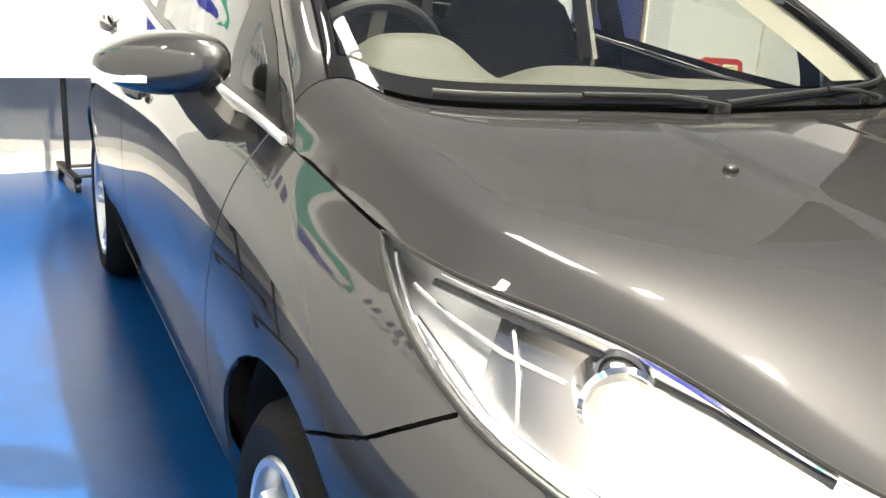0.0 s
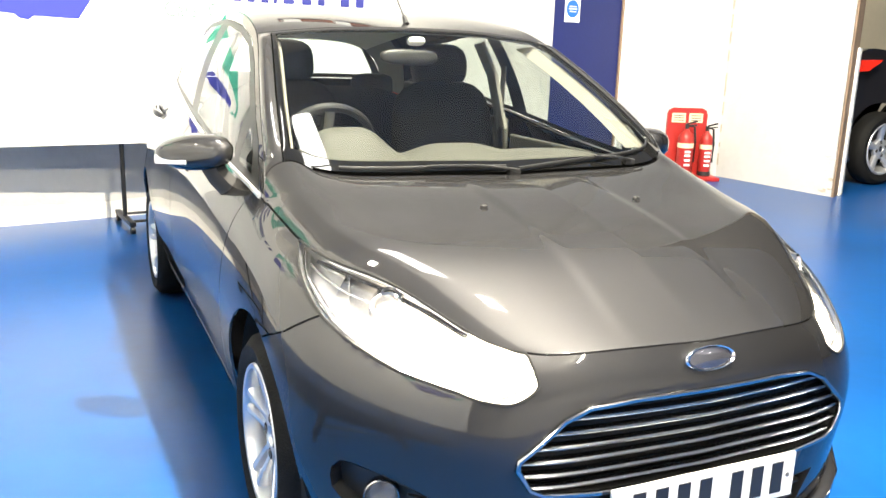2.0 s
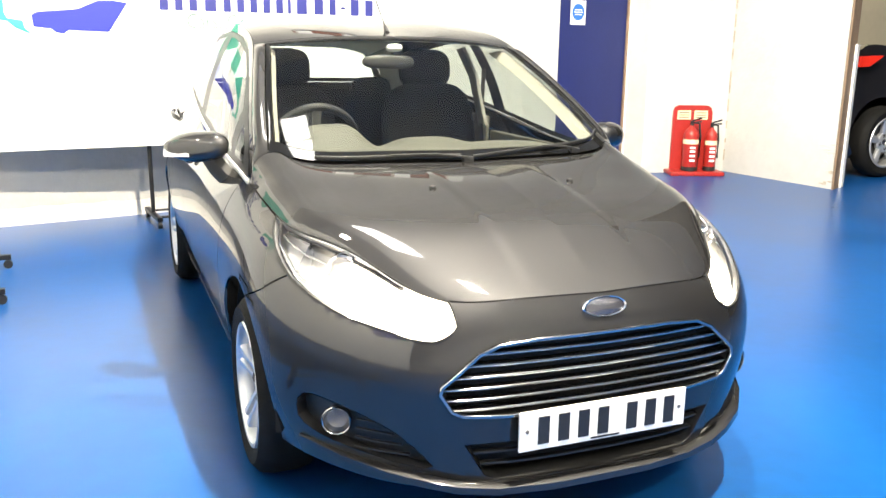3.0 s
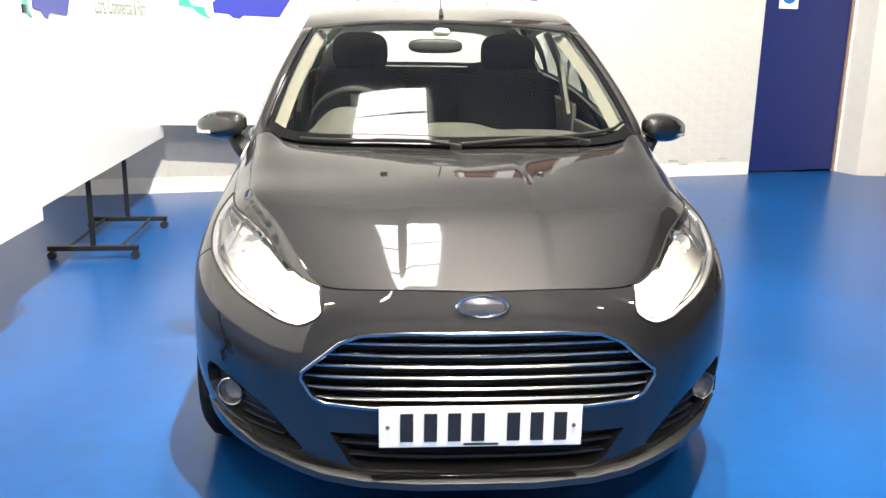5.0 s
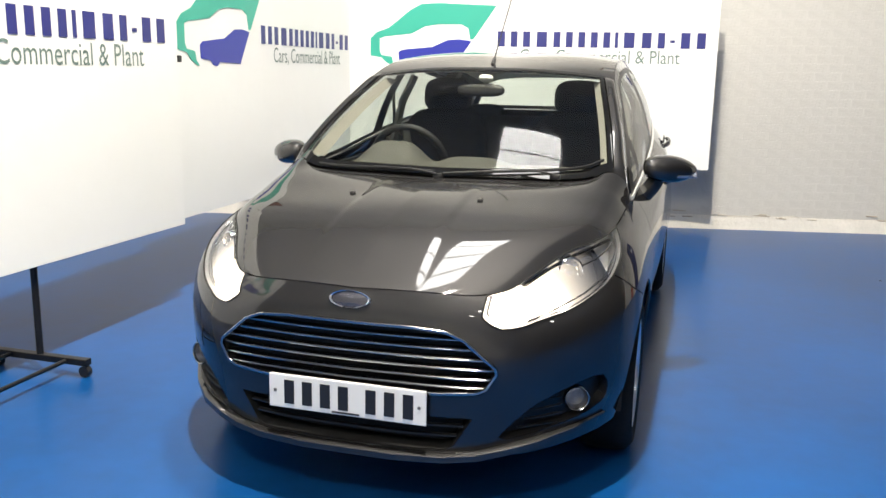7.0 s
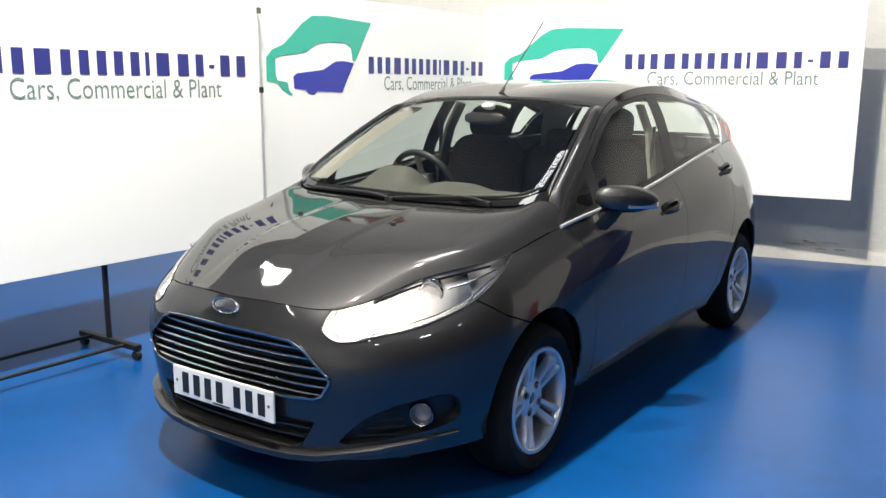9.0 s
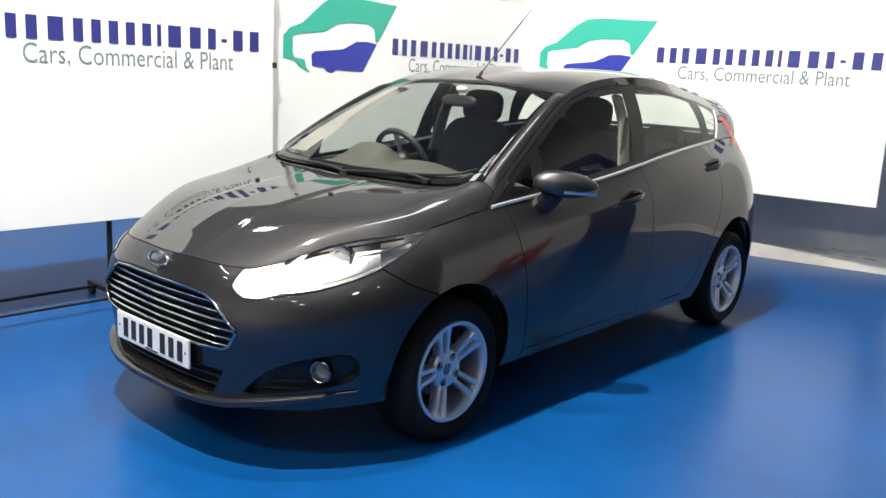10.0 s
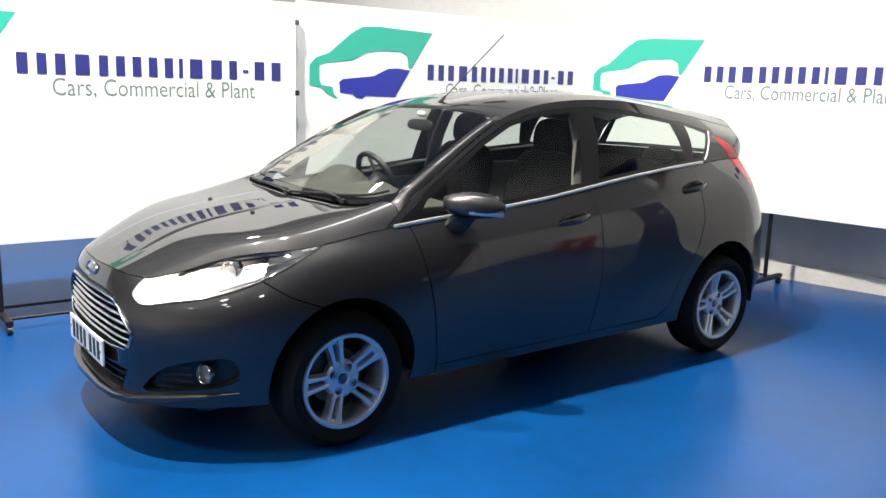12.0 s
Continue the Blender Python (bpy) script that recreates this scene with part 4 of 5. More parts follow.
for k in (1, -1):
    skin = lamp_skin.copy() if k > 0 else mirrored(lamp_skin, False)
    lamp = part("headlight", sunk(skin.copy(), 0.062), HOUSING, car, "lit headlight with a clear lens and silver bowl")
    inner = skin.copy()
    bmesh.ops.remove_doubles(inner, verts=list(inner.verts), dist=0.0006)
    outward(inner)
    push = {}
    for v in inner.verts:
        c = (abs(v.co.x) + v.co.y) * 0.7071
        deep = 0.024
        for c0, z0, r in ((-0.135, 0.668, 0.085), (0.01, 0.70, 0.085)):
            deep = max(deep, 0.024 + 0.034 * max(0.0, 1 - ((c - c0) ** 2 + (v.co.z - z0) ** 2) / r**2))
        push[v] = v.normal * deep
    for v, d in push.items():
        v.co -= d
    # the burners' light on this skin is painted as fading emission
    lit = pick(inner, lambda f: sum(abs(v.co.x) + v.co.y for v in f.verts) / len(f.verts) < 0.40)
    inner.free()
    part("lit_reflector", lit, BOWLGLOW, lamp, "reflector bowl with burner glow painted in")
    welded = skin.copy()
    bmesh.ops.remove_doubles(welded, verts=list(welded.verts), dist=0.0008)
    rim = outline(welded)
    welded.free()
    mid = sum(rim, Vector()) / len(rim)
    part("lens_gasket", sweep(rim, 0.006, 0.006, (k, -1, 0.6), closed=True), GRILLEBLACK, lamp, "black gasket round the lens")
    deep = Vector((-k * 0.45, 0.75, -0.35)).normalized() * 0.016
    part("bezel", sweep([mid + (p - mid) * 0.93 + deep for p in rim], 0.006, 0.010, (k, -1, 0.6), closed=True), CHROME, lamp, "bright silver bezel")
    panel("lens", skin, LENS, lamp, "clear lens", width=0.002, depth=0.002)
    for c, z, r in ((-0.125, 0.668, 0.022), (0.0, 0.695, 0.026)):
        p = in_lamp(c, z, 0.04, k)
        m = look(p, p + Vector((-k * 0.35, 0.93, 0.0)))
        part("burner", lathe([(r, 0.0), (r * 0.86, 0.012), (r * 0.5, 0.020), (0.0, 0.023)], 28, m=m), HEADGLOW, lamp, "bright warm white burner")
    p = in_lamp(0.135, 0.752, 0.030, k)
    m = look(p, p + Vector((-k * 0.45, 0.88, 0.0)))
    ring = part("projector_ring", lathe([(0.033, 0.004), (0.038, 0.014), (0.043, 0.010), (0.045, -0.03)], 36, m=m), CHROME, lamp, "chrome ring round the projector")
    part("projector", lathe([(0.033, 0.002), (0.026, 0.012), (0.014, 0.019), (0.0, 0.021)], 32, m=m), LENS, ring, "clear projector lens")
    part("projector_bowl", lathe([(0.033, 0.0), (0.022, -0.014), (0.0, -0.02)], 28, m=m), REFLECTOR, ring)
    for pts, w, h, mat, name, depth in (
        (((-0.06, 0.90), (0.05, 0.88), (0.16, 0.87), (0.27, 0.86), (0.36, 0.82)), 0.010, 0.022, GLOSSBLACK, "brow", 0.016),
        (((-0.10, 0.12), (0.02, 0.12), (0.14, 0.13), (0.26, 0.16), (0.37, 0.30)), 0.006, 0.010, CHROME, "light_guide", 0.014),
        (((0.225, 0.18), (0.235, 0.50), (0.255, 0.80)), 0.007, 0.014, REFLECTOR, "bowl_fin", 0.036),
        (((0.19, 0.62), (0.26, 0.60), (0.33, 0.58), (0.39, 0.55)), 0.006, 0.006, REFLECTOR, "bowl_rib", 0.030),
    ):
        part(name, sweep(lamp_line(pts, depth, k), w, h, (k, -1, 0.4)), mat, lamp)

# ---- mirrors, handles, bright strips ----
for k in (1, -1):
    bm = bmesh.new()
    bmesh.ops.create_uvsphere(bm, u_segments=40, v_segments=24, radius=1.0)
    for v in bm.verts:
        a, b, c = v.co
        n = (abs(a) ** 2.6 + abs(b) ** 2.6 + abs(c) ** 2.6) ** (1 / 2.6)
        a, b, c = a / n, b / n, c / n
        f = 1 - 0.36 * max(0.0, a) ** 1.5
        y = 0.100 * b if b < 0 else 0.055 * b
        v.co = (k * (0.880 + 0.108 * a), 0.612 + y * f + 0.066 * a, 0.980 + 0.056 * c * f - 0.010 * a)
    mirror = part("door_mirror", bm, PAINT, car, "grey door mirror with an indicator strip")
    pane = box(-0.064, 0.064, -0.004, 0.004, -0.036, 0.036, 0.003)
    bmesh.ops.transform(pane, matrix=pose(k * 0.868, 0.661, 0.981, rz=k * 31), verts=pane.verts)
    part("mirror_glass", pane, CHROME, mirror, "mirror glass", smooth=False)
    part("mirror_arm", sweep([(k * 0.835, 0.595, 0.950), (k * 0.81, 0.575, 0.905), (k * 0.785, 0.56, 0.875), (k * 0.755, 0.555, 0.855)], 0.095, 0.055, (k, 0, 0.3)), MIRRORARM, mirror, "dark grey mirror arm")
    bm = sweep([(k * (0.880 + 0.109 * math.sin(a)), 0.612 - 0.101 * math.cos(a) * (1 - 0.36 * math.sin(a) ** 1.5) + 0.066 * math.sin(a), 0.957 - 0.004 * math.sin(a)) for a in np.linspace(0.30, 1.45, 14)], 0.006, 0.032, taper=lambda t: 0.4 + 0.6 * t)
    part("indicator_lens", bm, BLUELENS, mirror, "clear indicator strip")


def side_at(y, z, proud=0.0):
    """The point of the side skin at that length and height."""
    s = np.interp(y, np.array(MID)[4:12, 1], KS[4:12])
    t = np.linspace(0.3, 1, 120)
    p = skirt(np.full(120, s), t)
    k = int(np.argmin(abs(p[:, 2] - z)))
    return Vector((p[k, 0] + proud, y, z))


for y, z in ((1.245, 0.868), (2.20, 0.974)):
    for k in (1, -1):
        c = side_at(y, z)
        # the shade of the handle's recess, put on the door as a black oval
        bm = bmesh.new()
        bmesh.ops.create_uvsphere(bm, u_segments=28, v_segments=14, radius=1.0)
        for v in bm.verts:
            v.co = (k * (c.x + 0.002 + 0.006 * v.co.x), c.y + 0.098 * v.co.y, c.z + 0.040 * v.co.z + 0.10 * 0.12 * v.co.y)
        cup = part("handle_cup", bm, GLOSSBLACK, car, "black oval that paints the shade of the handle's recess")
        bm = sweep([(k * (c.x + 0.012 + 0.022 * math.sin(math.pi * t)), c.y - 0.10 + 0.20 * t, c.z - 0.014 + 0.030 * t) for t in np.linspace(0, 1, 13)], 0.020, 0.032, taper=lambda t: 0.55 + 0.45 * math.sin(math.pi * min(1, max(0, t))) ** 0.5)
        part("door_handle", bm, PAINT, cup, "grey pull handle")

for k in (1, -1):
    uu = np.linspace(0.012, 0.80, 60)
    e = side_surface(uu, np.full(60, 0.012))
    e = e[e[:, 1] < 2.42]
    pts = [(k * (p[0] + 0.004), p[1], p[2] + 0.002) for p in e]
    part("belt_strip", sweep(pts, 0.010, 0.016), BRIGHTSTRIP, car, "bright strip below the side windows")
    grid = side_surface(*np.meshgrid(np.linspace(0.4, 1, 240), np.linspace(0, 1, 120), indexing="ij")).reshape(-1, 3)
    up = [grid[np.argmin((grid[:, 1] - y) ** 2 + (grid[:, 2] - z) ** 2)] for y, z in ((2.425, 1.116), (2.450, 1.140), (2.500, 1.205), (2.548, 1.268))]
    part("rear_glass_strip", sweep([(k * (p[0] + 0.003), p[1], p[2]) for p in up], 0.006, 0.009, (k, 0, 0)), BRIGHTSTRIP, car, "bright strip at the rear window's end")


def padded(x, y, z, sx, sy, sz, rx=0.0, power=4.0):
    """A cushion: a rounded block of that half size."""
    bm = bmesh.new()
    bmesh.ops.create_uvsphere(bm, u_segments=28, v_segments=18, radius=1.0)
    for v in bm.verts:
        n = (abs(v.co.x) ** power + abs(v.co.y) ** power + abs(v.co.z) ** power) ** (1 / power)
        v.co = Vector((v.co.x / n * sx, v.co.y / n * sy, v.co.z / n * sz))
    bmesh.ops.transform(bm, matrix=pose(x, y, z, rx), verts=bm.verts)
    return bm


# ---- roof aerial, washer jets, wipers ----
aerial = part("roof_aerial", rod((0, 1.035, 1.40), (0, 1.065, 1.43), 0.012, r2=0.008), BLACK, car, "thin black roof aerial")
part("aerial_rod", rod((0, 1.06, 1.425), (0, 1.46, 1.775), 0.0032, seg=8), BLACK, aerial)
uu, vv = np.meshgrid(np.linspace(0.2, 0.5, 60), np.linspace(0.6, 1, 80), indexing="ij")
near = bonnet_surface(uu, vv).reshape(-1, 3)
near = near[np.argmin((near[:, 0] - 0.247) ** 2 + (near[:, 1] + 0.155) ** 2)]
for k in (1, -1):
    part("washer_jet", padded(k * 0.247, -0.155, near[2] + 0.001, 0.011, 0.009, 0.008, 8, 3.0), BLACK, car, "small black washer jet")


def on_screen(x, v, proud):
    """A point over the windscreen at the width x and height v."""
    us = np.linspace(0, 1, 200)
    p = screen_surface(us, np.full(200, v))
    k = int(np.argmin(abs(p[:, 0] - abs(x))))
    return Vector((x, p[k, 1] - 0.6 * proud, p[k, 2] + 0.8 * proud))


for x0, x1, v0, v1, px in ((-0.54, -0.02, 0.022, 0.03, 0.0), (0.02, 0.63, 0.018, 0.085, 0.46)):
    wiper = part("wiper", sweep([on_screen(x, v, 0.010) for x, v in zip(np.linspace(x0, x1, 14), np.linspace(v0, v1, 14))], 0.008, 0.012), BLACK, car, "black windscreen wiper")
    pv = 0.006 if px < 0.2 else 0.02
    part("wiper_arm", sweep([on_screen(px, pv, 0.018), on_screen(px * 0.6 + 0.4 * (x0 + x1) / 2, pv + 0.015, 0.022), on_screen((x0 + x1) / 2, (v0 + v1) / 2, 0.016)], 0.012, 0.008), BLACK, wiper, "black wiper arm")
    q = on_screen(px, pv, 0.0)
    part("wiper_pivot", box(px - 0.02, px + 0.02, q.y - 0.012, q.y + 0.012, q.z - 0.005, q.z + 0.016, 0.006), BLACK, wiper, smooth=False)


# ---- cabin ----
def dash(u, v):
    x = -0.665 + 1.33 * u
    y = np.interp(v, [0, 0.35, 0.65, 0.75, 1.0], [0.26, 0.52, 0.74, 0.80, 0.84])
    z = np.interp(v, [0, 0.35, 0.65, 0.75, 1.0], [0.945, 0.955, 0.935, 0.90, 0.55])
    z = z + 0.105 * np.exp(-(((x + 0.37) / 0.15) ** 4)) * np.exp(-(((y - 0.66) / 0.12) ** 2))
    z = z + 0.045 * np.exp(-(((x - 0.02) / 0.16) ** 4)) * np.exp(-(((y - 0.62) / 0.12) ** 2))
    z = z + 0.022 * np.exp(-(((x - 0.38) / 0.2) ** 4)) * np.exp(-(((y - 0.60) / 0.14) ** 2)) - 0.03 * (2 * u - 1) ** 6
    return np.stack([x, y, z], -1)


part("dashboard", sheet(dash, np.linspace(0, 1, 70), np.linspace(0, 1, 50)), DASH, car, "grey plastic dashboard with instrument hood")
c, tilt = Vector((-0.37, 0.885, 0.935)), Matrix.Rotation(radians(-66), 4, "X")
ring = [c + (tilt @ Vector((0.182 * math.cos(a), 0.182 * math.sin(a), 0))) for a in np.linspace(0, 2 * math.pi, 40, endpoint=False)]
steering = part("steering_wheel", sweep(ring, 0.030, 0.030, (0, 0.8, 0.5), closed=True), BLACK, car, "black steering wheel")
hub = lathe([(0.0, 0.03), (0.055, 0.025), (0.065, 0.0), (0.05, -0.03), (0.03, -0.12)], 24, m=Matrix.Translation(c) @ tilt)
part("wheel_boss", hub, BLACK, steering)
for a in (0.15, math.pi - 0.15, -math.pi / 2):
    part("wheel_spoke", sweep([c + (tilt @ Vector((r * math.cos(a), r * math.sin(a), 0.005))) for r in (0.04, 0.11, 0.18)], 0.035, 0.014, (0, 0.8, 0.5)), TRIM, steering)


for x in (-0.365, 0.365):
    seat = part("front_seat", padded(x, 1.16, 0.50, 0.25, 0.26, 0.09, 6), FABRIC, car, "dark fabric front seat")
    part("seat_back", padded(x, 1.44, 0.83, 0.24, 0.09, 0.34, -14), FABRIC, seat)
    rest = part("headrest", padded(x, 1.535, 1.235, 0.135, 0.055, 0.095, -10, 3.2), FABRIC, seat)
    for d in (-0.05, 0.05):
        part("headrest_post", rod((x + d, 1.50, 1.06), (x + d, 1.525, 1.18), 0.006, seg=8), CHROME, rest)
bench = part("rear_seat", padded(0, 2.02, 0.52, 0.60, 0.26, 0.10, 5), FABRIC, car, "dark fabric rear bench")
part("bench_back", padded(0, 2.33, 0.80, 0.60, 0.08, 0.30, -16), FABRIC, bench)
for x in (-0.36, 0.36):
    part("headrest", padded(x, 2.42, 1.10, 0.12, 0.045, 0.06, -12, 3.2), FABRIC, bench)
part("parcel_shelf", box(-0.55, 0.55, 2.45, 2.9, 0.98, 1.0, 0.005), BLACK, car, smooth=False)
part("cabin_floor", box(-0.79, 0.79, 0.40, 2.08, 0.29, 0.33), BLACK, car, smooth=False)
part("boot_floor", box(-0.62, 0.62, 2.08, 2.95, 0.30, 0.34), BLACK, car, smooth=False)
for k in (1, -1):
    part("door_card", box(k * 0.70 - 0.012, k * 0.70 + 0.012, 0.45, 1.42, 0.34, 0.93, 0.01), DASH, car, smooth=False)
    part("door_card", box(k * 0.70 - 0.012, k * 0.70 + 0.012, 1.47, 2.25, 0.34, 1.0, 0.01), DASH, car, smooth=False)
    bm = sheet(lambda u, v: screen_surface(0.895 + 0 * u, v) * np.array([k, 1, 1]) + np.stack([-k * (0.006 + 0.036 * u), 0.012 + 0.075 * u, -0.016 - 0.012 * u], -1), np.linspace(0, 1, 6), np.linspace(0.06, 0.97, 24))
    part("pillar_trim", bm, PILLARTRIM, car, "pale pillar trim")
    part("pillar_trim", sweep([(k * 0.66, 1.44, 0.95), (k * 0.615, 1.48, 1.2), (k * 0.55, 1.50, 1.34)], 0.085, 0.03, (k, 0, 0.2)), TRIM, car, "grey centre pillar trim")
    part("seat_belt", sweep([(k * 0.655, 1.44, 1.24), (k * 0.645, 1.435, 1.0), (k * 0.66, 1.40, 0.6)], 0.045, 0.006, (k, 0, 0)), BLACK, car)
for k in (1, -1):
    bm = sheet(lambda u, v: side_surface(u, v) * np.array([k, 1, 1]) + np.array([-k * 0.03, -0.01, 0]), np.linspace(0.86, 0.995, 8), np.linspace(-0.35, 0.97, 14))
    part("rear_pillar_trim", bm, TRIM, car, "grey rear pillar trim")
part("headlining", sheet(lambda u, v: roof_surface(abs(2 * u - 1) * 0.93, v) * np.stack([np.sign(2 * u - 1 + 1e-9), 1 + 0 * u, 1 + 0 * u], -1) + np.array([0, 0, -0.03]), np.linspace(0, 1, 41), np.linspace(0.02, 0.97, 24)), LINING, car, "pale headlining")
inner_mirror = part("rear_view_mirror", padded(-0.03, 0.93, 1.28, 0.115, 0.018, 0.03, -8, 3), BLACK, car, "black interior mirror")
part("mirror_mount", padded(-0.005, 0.925, 1.338, 0.035, 0.02, 0.014, -25, 3), WHITE, inner_mirror, "pale mirror mount on the glass")


# daylight and lamp light pass the panes freely
for ob in car.children:
    if ob.data and ob.data.materials and ob.data.materials[0] == GLASS:
        ob.visible_shadow = False

# ---- wheels ----
def wheel(m, parent, spin=0.0, fat=False):
    """A road wheel whose outer face looks along +z of m."""
    e = part("wheel", lathe([(0.203, -0.09), (0.252, -0.100), (0.281, -0.078), (0.289, -0.04), (0.289, 0.04), (0.281, 0.074), (0.252, 0.098), (0.215, 0.091), (0.202, 0.08)], 64), RUBBER, parent, "black tyre on a silver alloy rim")
    e.matrix_basis = m
    small = Matrix.Diagonal((0.95, 0.95, 1, 1))
    part("rim", lathe([(0.216, 0.084), (0.212, 0.091), (0.200, 0.090), (0.193, 0.082), (0.190, 0.05), (0.186, -0.06), (0.20, -0.085), (0.214, -0.09)], 64, m=small), ALLOY, e, "silver alloy rim")
    part("brake_disc", lathe([(0.0, -0.01), (0.12, -0.01), (0.12, -0.03), (0.0, -0.03)], 40), STEEL, e)
    part("drum", lathe([(0.0, -0.05), (0.178, -0.05)], 40), GRILLEBLACK, e)
    bm = lathe([(0.024, 0.050), (0.030, 0.057), (0.055, 0.057), (0.077, 0.053), (0.085, 0.044), (0.085, 0.015), (0.05, 0.0), (0, 0.0)], 40)
    for k in range(5):
        a0 = spin + k * 2 * math.pi / 5
        for d in (0,) if fat else (-1, 1):
            rows = []
            for r, off, w, h in ((0.050, 0.013, 0.0165, 0.052), (0.085, 0.0190, 0.0135, 0.060), (0.12, 0.0215, 0.0130, 0.068), (0.15, 0.0240, 0.0138, 0.075), (0.178, 0.0275, 0.0175, 0.081), (0.203, 0.032, 0.025, 0.085)):
                off, w = (off, 0.020 + 0.09 * r) if fat else (off, w)
                rows.append([(r, d * off - w, h - 0.014), (r, d * off - w * 0.6, h - 0.002), (r, d * off, h), (r, d * off + w * 0.6, h - 0.002), (r, d * off + w, h - 0.014), (r, d * off + w, h - 0.04), (r, d * off - w, h - 0.04)])
            vs = [[bm.verts.new(Matrix.Rotation(a0, 3, "Z") @ Vector(p)) for p in row] for row in rows]
            for a, b in zip(vs, vs[1:]):
                for i in range(7):
                    bm.faces.new((a[i], a[(i + 1) % 7], b[(i + 1) % 7], b[i]))
        if not fat:
            for r0, r1, w0, w1, h0, h1 in ((0.060, 0.088, 0.014, 0.010, 0.044, 0.050), (0.178, 0.203, 0.014, 0.018, 0.068, 0.076)):
                q = [(r0, -w0, h0), (r1, -w1, h1), (r1, w1, h1), (r0, w0, h0)]
                low, top = ([bm.verts.new(Matrix.Rotation(a0, 3, "Z") @ Vector((x, y, z - d))) for x, y, z in q] for d in (0.02, 0.0))
                bm.faces.new(top)
                for i in range(4):
                    bm.faces.new((low[i], low[(i + 1) % 4], top[(i + 1) % 4], top[i]))
    bmesh.ops.transform(bm, matrix=small, verts=bm.verts)
    part("spokes", bm, ALLOY, e, "silver alloy spokes")
    part("hub_cap", lathe([(0.0, 0.052), (0.018, 0.052), (0.024, 0.050), (0.024, 0.045)], 24), BADGE, e, "dark blue hub cap")
    for k in range(4):
        a = spin + 1.43 + k * math.pi / 2
        at = Matrix.Translation((0.052 * math.cos(a), 0.052 * math.sin(a), 0))
        # a black disc gives the shade of the recess round the nut
        pocket = part("nut_pocket", lathe([(0.0165, 0.0570), (0.0145, 0.0585), (0.0135, 0.0560), (0.0, 0.0560)], 20, m=at), GRILLEBLACK, e)
        part("wheel_nut", lathe([(0.0, 0.0625), (0.006, 0.0625), (0.0095, 0.0600), (0.0095, 0.056)], 6, m=at), STEEL, pocket)
    return e


for sx, y, spin, z in ((1, 0, -0.33, 0.275), (1, REAR_Y, -0.42, 0.280), (-1, 0, 0.1, 0.275), (-1, REAR_Y, 0.3, 0.280)):
    wheel(pose(sx * 0.735, y, z, 0, 90 * sx, 0), car, spin)
    bm = bmesh.new()
    ang = np.linspace(-0.12, math.pi + 0.12, 30)
    for x0, x1 in ((0.45, 0.80),):
        a = [bm.verts.new((sx * x1, y + 0.345 * math.cos(t), 0.295 + 0.345 * math.sin(t))) for t in ang]
        b = [bm.verts.new((sx * x0, y + 0.345 * math.cos(t), 0.295 + 0.345 * math.sin(t))) for t in ang]
        for i in range(len(ang) - 1):
            bm.faces.new((a[i], a[i + 1], b[i + 1], b[i]))
        bm.faces.new(b)
    part("arch_liner", bm, GRILLEBLACK, car)
part("underbody", box(-0.60, 0.60, -0.55, 2.9, 0.17, 0.3, 0.03), BLACK, car, smooth=False)

# ---- dark car beyond the opening ----
suv = thing("dark_parked_car", "black parked car with silver alloy wheels, seen past the wall end", "car", m=pose(6.88, 4.34, GROUND, rz=4))
shape = line([(-0.55, 0, 0.30), (-0.68, 0, 0.55), (-0.70, 0, 0.95), (-0.60, 0, 1.28), (-0.38, 0, 1.42), (0.0, 0, 1.42), (0.7, 0, 1.38), (1.5, 0, 1.40), (2.5, 0, 1.12), (3.4, 0, 1.02), (3.75, 0, 0.80), (3.75, 0, 0.35)])


def suv_skin(u, v):
    """Across the car (u) and along its outline (v), narrowing towards roof and ends."""
    p = shape(v)
    w = 0.90 - 0.20 * np.clip((p[..., 2] - 0.95) / 0.7, 0, 1) ** 1.3
    a = np.abs(2 * u - 1)
    side = np.clip((a - 0.6) / 0.4, 0, 1)
    p[..., 1] = 0.86 + np.sign(2 * u - 1) * w * np.where(a < 0.6, a / 0.6, 1.0) * (1 - 0.04 * side**2)
    p[..., 2] = p[..., 2] * (1 - side) + side * 0.26
    return p


bm = sheet(suv_skin, np.r_[np.linspace(0, 0.2, 16), np.linspace(0.2, 0.8, 20)[1:-1], np.linspace(0.8, 1, 16)], np.linspace(0, 1, 90))
for c in (0.0, 2.7):
    cut(bm, circle(c, 0.40, 0.475), 0, 2)
skin = pick(bm, lambda f: not any(math.hypot(f.calc_center_median().x - c, f.calc_center_median().z - 0.40) < 0.475 and abs(f.calc_center_median().y - 0.86) > 0.5 for c in (0.0, 2.7)))
bm.free()
part("body", skin, DARKPAINT, suv, "black bodywork")
for x in (0.0, 2.7):
    for y, k in ((0.06, -1), (1.66, 1)):
        w = wheel(pose(x, y, 0.39, 90 * -k, 0, 0) @ Matrix.Diagonal((1.36, 1.36, 1.1, 1)), suv, 0.4, True)
bm = flat([(-0.56, 1.20), (-0.54, 1.315), (-0.20, 1.325), (-0.22, 1.305), (-0.40, 1.21)], 0.03)
bmesh.ops.transform(bm, matrix=Matrix.Translation((0, 0.015, 0)), verts=bm.verts)
part("tail_lamp", bm, TAILRED, suv, "red tail lamp", smooth=False)
part("door_handle", sweep([(0.27 + 0.2 * t, -0.055 - 0.02 * math.sin(math.pi * t), 1.135 - 0.01 * t) for t in np.linspace(0, 1, 7)], 0.02, 0.03), SATIN, suv, "bright door handle")
part("underside", box(-0.4, 3.4, 0.2, 1.5, 0.2, 0.5), GRILLEBLACK, suv, smooth=False)

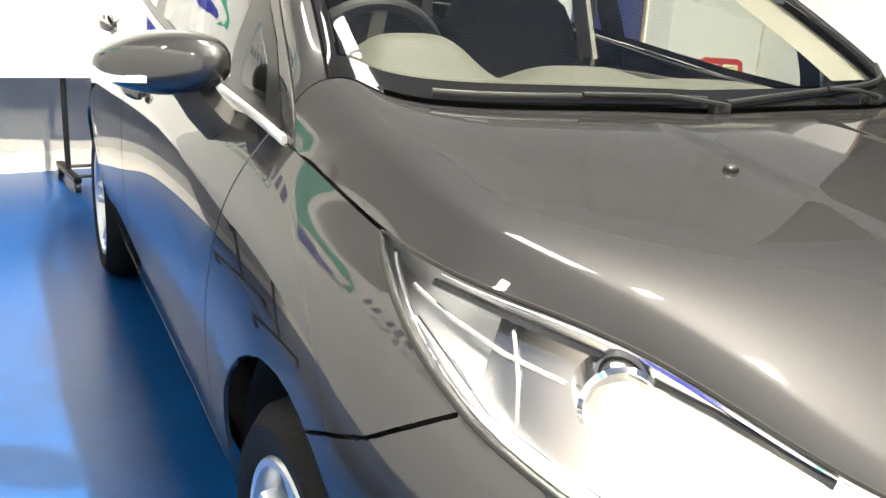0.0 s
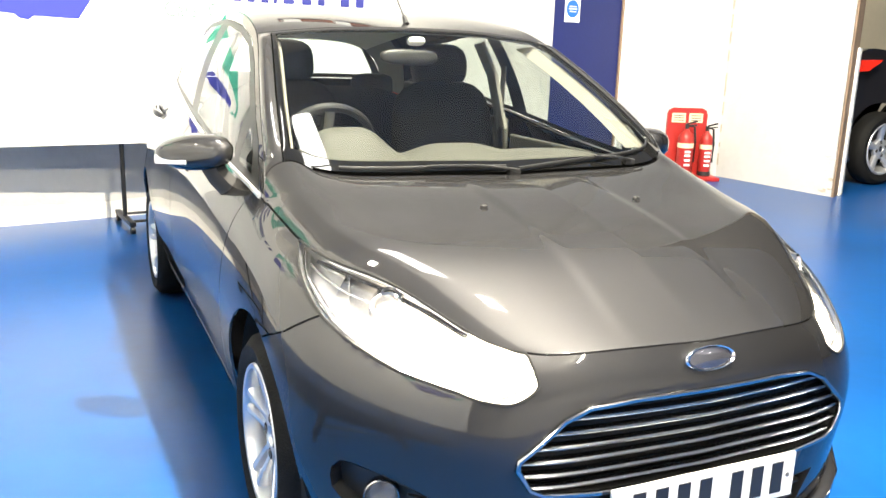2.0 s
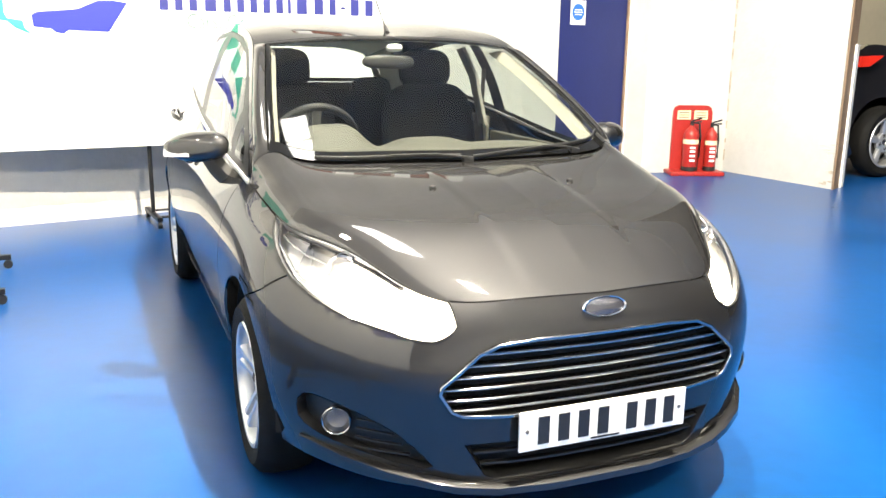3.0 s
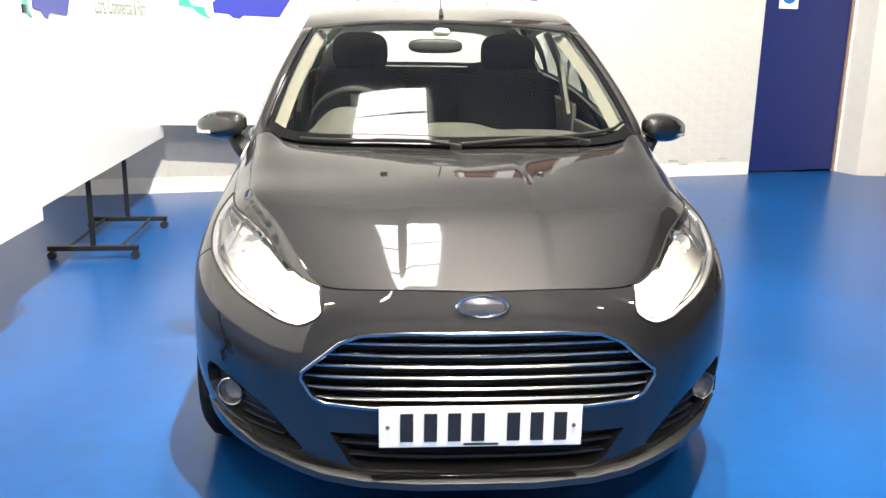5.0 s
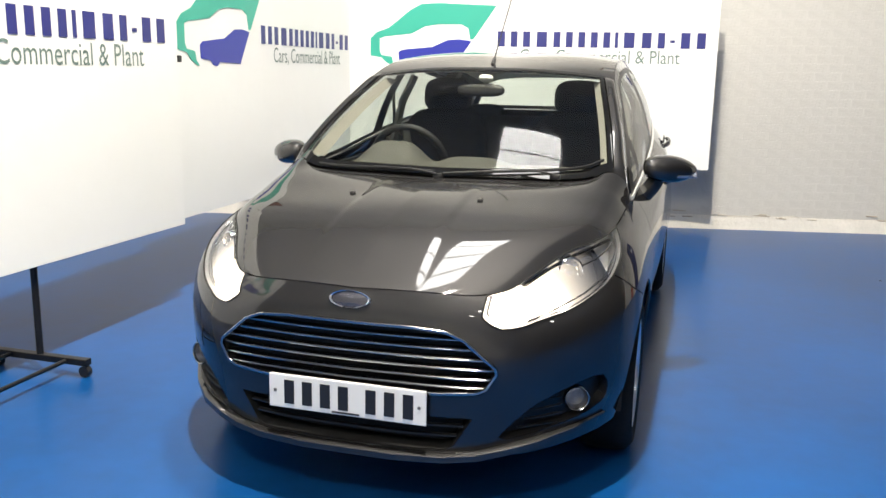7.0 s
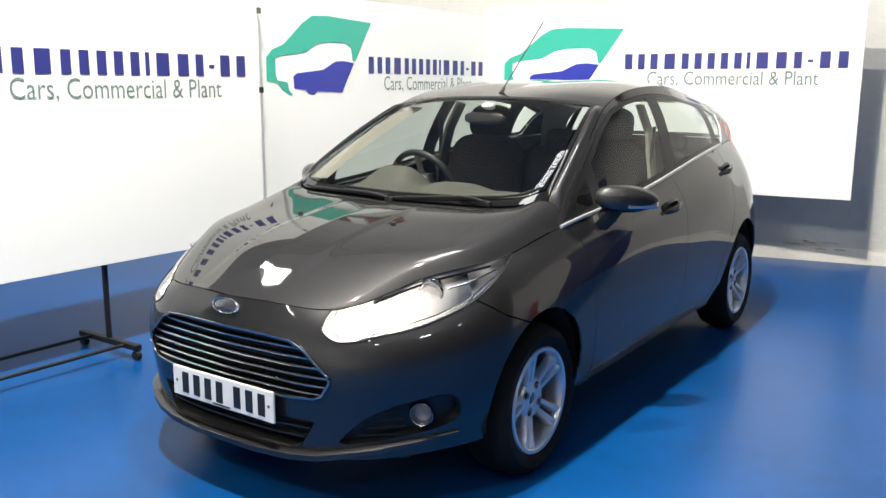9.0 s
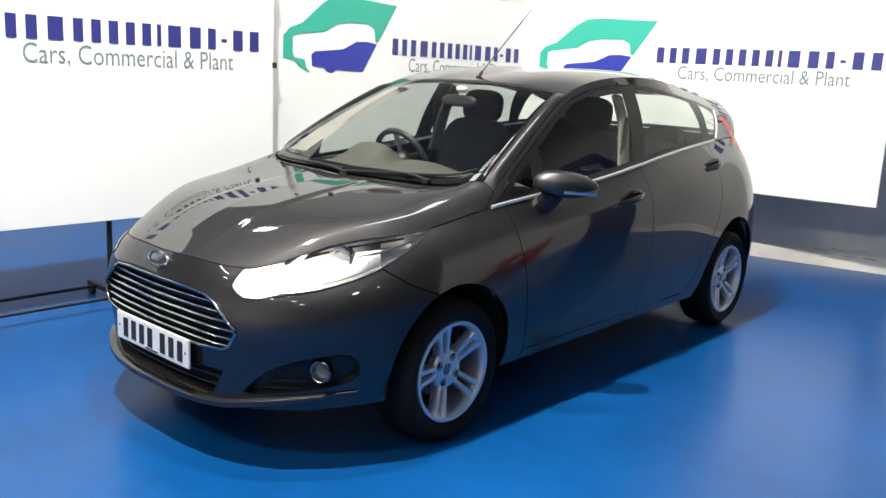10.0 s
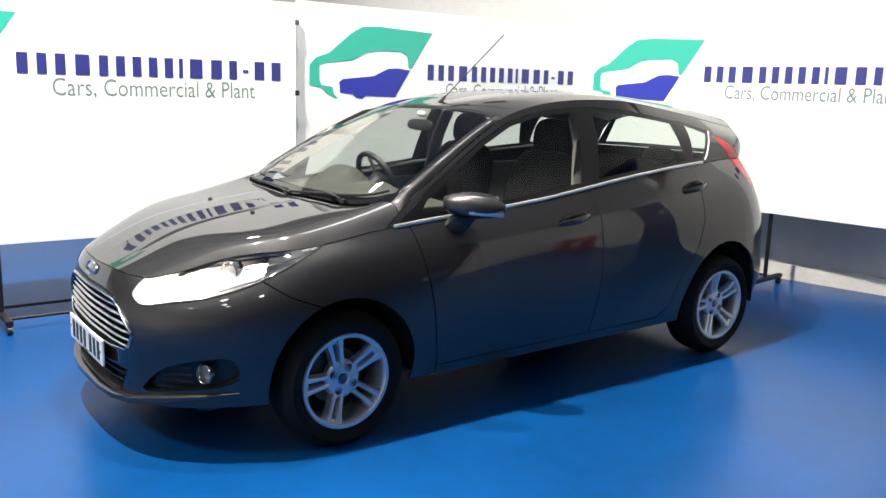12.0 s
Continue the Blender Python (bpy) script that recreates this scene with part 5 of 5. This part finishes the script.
# ---- lamps of the hall, inferred and added ----
def flood(eye, target, power, sx=0.5, sy=0.34, bare=False):
    """A hung rectangular lamp that faces its target."""
    eye, m = Vector(eye), look(eye, target)
    e = thing("ceiling_lamp", "white rectangular ceiling lamp panel out of view, lit", "lamp", "ceiling lamps", m)
    part("housing", box(-sx / 2 - 0.03, sx / 2 + 0.03, -sy / 2 - 0.03, sy / 2 + 0.03, 0.02, 0.10, 0.01), WHITE, e, smooth=False)
    part("diffuser", box(-sx / 2, sx / 2, -sy / 2, sy / 2, 0.005, 0.018), BULBGLOW, e, smooth=False)
    back = m @ Vector((0, 0, 0.06))
    bm = rod(back, (back.x, back.y, CEIL), 0.008)
    bmesh.ops.transform(bm, matrix=m.inverted(), verts=bm.verts)
    part("hanger", bm, WHITE, e)
    if bare:
        data = bpy.data.lights.new("lamp_light", "SPOT")
        data.spot_size, data.spot_blend = radians(142), 0.25
        data.energy, data.color, data.shadow_soft_size = power, (1, 0.92, 0.79), 0.07
        new("lamp_light", data).matrix_world = m @ Matrix.Translation((0, 0, -0.16))
    else:
        area("lamp_light", eye + (Vector(target) - eye).normalized() * 0.02, target, sx, sy, power)


# a row of lamps over the car and one farther up the hall, turned towards the back wall
flood((0.46, -1.6, 6.1), (0.46, -1.6, 0), 2750, 0.34, 0.30, bare=True)
flood((0.35, 0.15, 6.1), (0.35, 0.15, 0), 1080, 0.34, 0.30, bare=True)
flood((0.40, -6.2, 5.9), (-1.2, 4.0, 2.2), 160, 0.34, 0.30)
flood((-4.6, 0.8, 5.7), (-4.6, 0.8, 0), 60)
flood((-5.0, -4.2, 5.7), (-5.0, -4.2, 0), 45)
# added lamp without a known source; it brightens the boards
flood((7.5, -3.6, 5.7), (-1.8, 1.2, 0.8), 12)
for x, y in ((3.2, -5.2), (5.0, -6.6), (3.4, -8.0), (7.0, -7.8), (-2.4, -5.4), (-3.0, -7.6), (9.5, -1.5)):
    flood((x, y, 5.9), (x, y, 0), 5, 0.42, 0.30)
# added lamp that brightens the bay behind the opening
flood((8.6, 5.6, 5.2), (8.2, 6.4, 0), 70)

# unseen red-oxide beams added high on the back wall for reflections, broken by brackets
for x0, x1 in ((0.3, 2.3), (-4.5, -3.3)):
    beam = thing("steel_beam", "unseen red oxide beam high on the back wall, added for reflections", "beam", "steel beams", pose(x0, wall_y(x0), 3.42, rz=math.degrees(math.atan(0.2))))
    bm = box(0, x1 - x0, -0.12, 0.0, 0.09, 0.105)
    box(0, x1 - x0, -0.12, 0.0, -0.105, -0.09, bm=bm)
    box(0, x1 - x0, -0.065, -0.05, -0.09, 0.09, bm=bm)
    part("web_and_flanges", bm, REDOXIDE, beam, smooth=False)
    for x in np.arange(0.1, x1 - x0, 0.6):
        part("bracket", box(x - 0.09, x + 0.09, -0.135, 0.0, -0.13, 0.13, 0.004), WHITE, beam, "white painted bracket", smooth=False)

# roof lights: bright sheets with glazing bars, seen mirrored in the glass and the paint
for x0, x1, y0, y1, bars in ((-0.84, 0.05, 0.9, 2.95, (1.3, 1.75, 2.35)), (0.2, 1.1, -6.4, -4.3, (-5.9, -5.3, -4.8))):
    e = thing("roof_light", "bright translucent roof light with dark glazing bars", "roof light", "roof lights")
    part("sheet", box(x0, x1, y0, y1, CEIL - 0.03, CEIL - 0.02), LAMPGLOW, e, smooth=False)
    for y in bars:
        part("glazing_bar", box(x0 - 0.02, x1 + 0.02, y - 0.012, y + 0.012, CEIL - 0.07, CEIL - 0.03), BLACKSTEEL, e, smooth=False)

# ---- painted bricks of the back wall ----
along = Vector((1, 0.2, 0)).normalized()
brick_mesh = bpy.data.meshes.new("painted_brick")
bm = box(-0.1085, 0.1085, -0.0005, 0.02, 0.0, 0.0690, 0.0004)
bm.to_mesh(brick_mesh)
bm.free()
brick_mesh.materials.append(BRICKPAINT)
random.seed(12)
turn = math.degrees(math.atan2(along.y, along.x))
for row in range(28):
    for col in range(10):
        x = 1.16 + col * 0.2206 + (0.1103 if row % 2 else 0.0)
        if x > 3.25:
            continue
        ob = new("brick", brick_mesh)
        ob.parent = back_wall
        ob.matrix_local = pose(x, wall_y(x) + random.uniform(-0.0004, 0.0004), 0.13 + row * 0.0755, rz=turn)
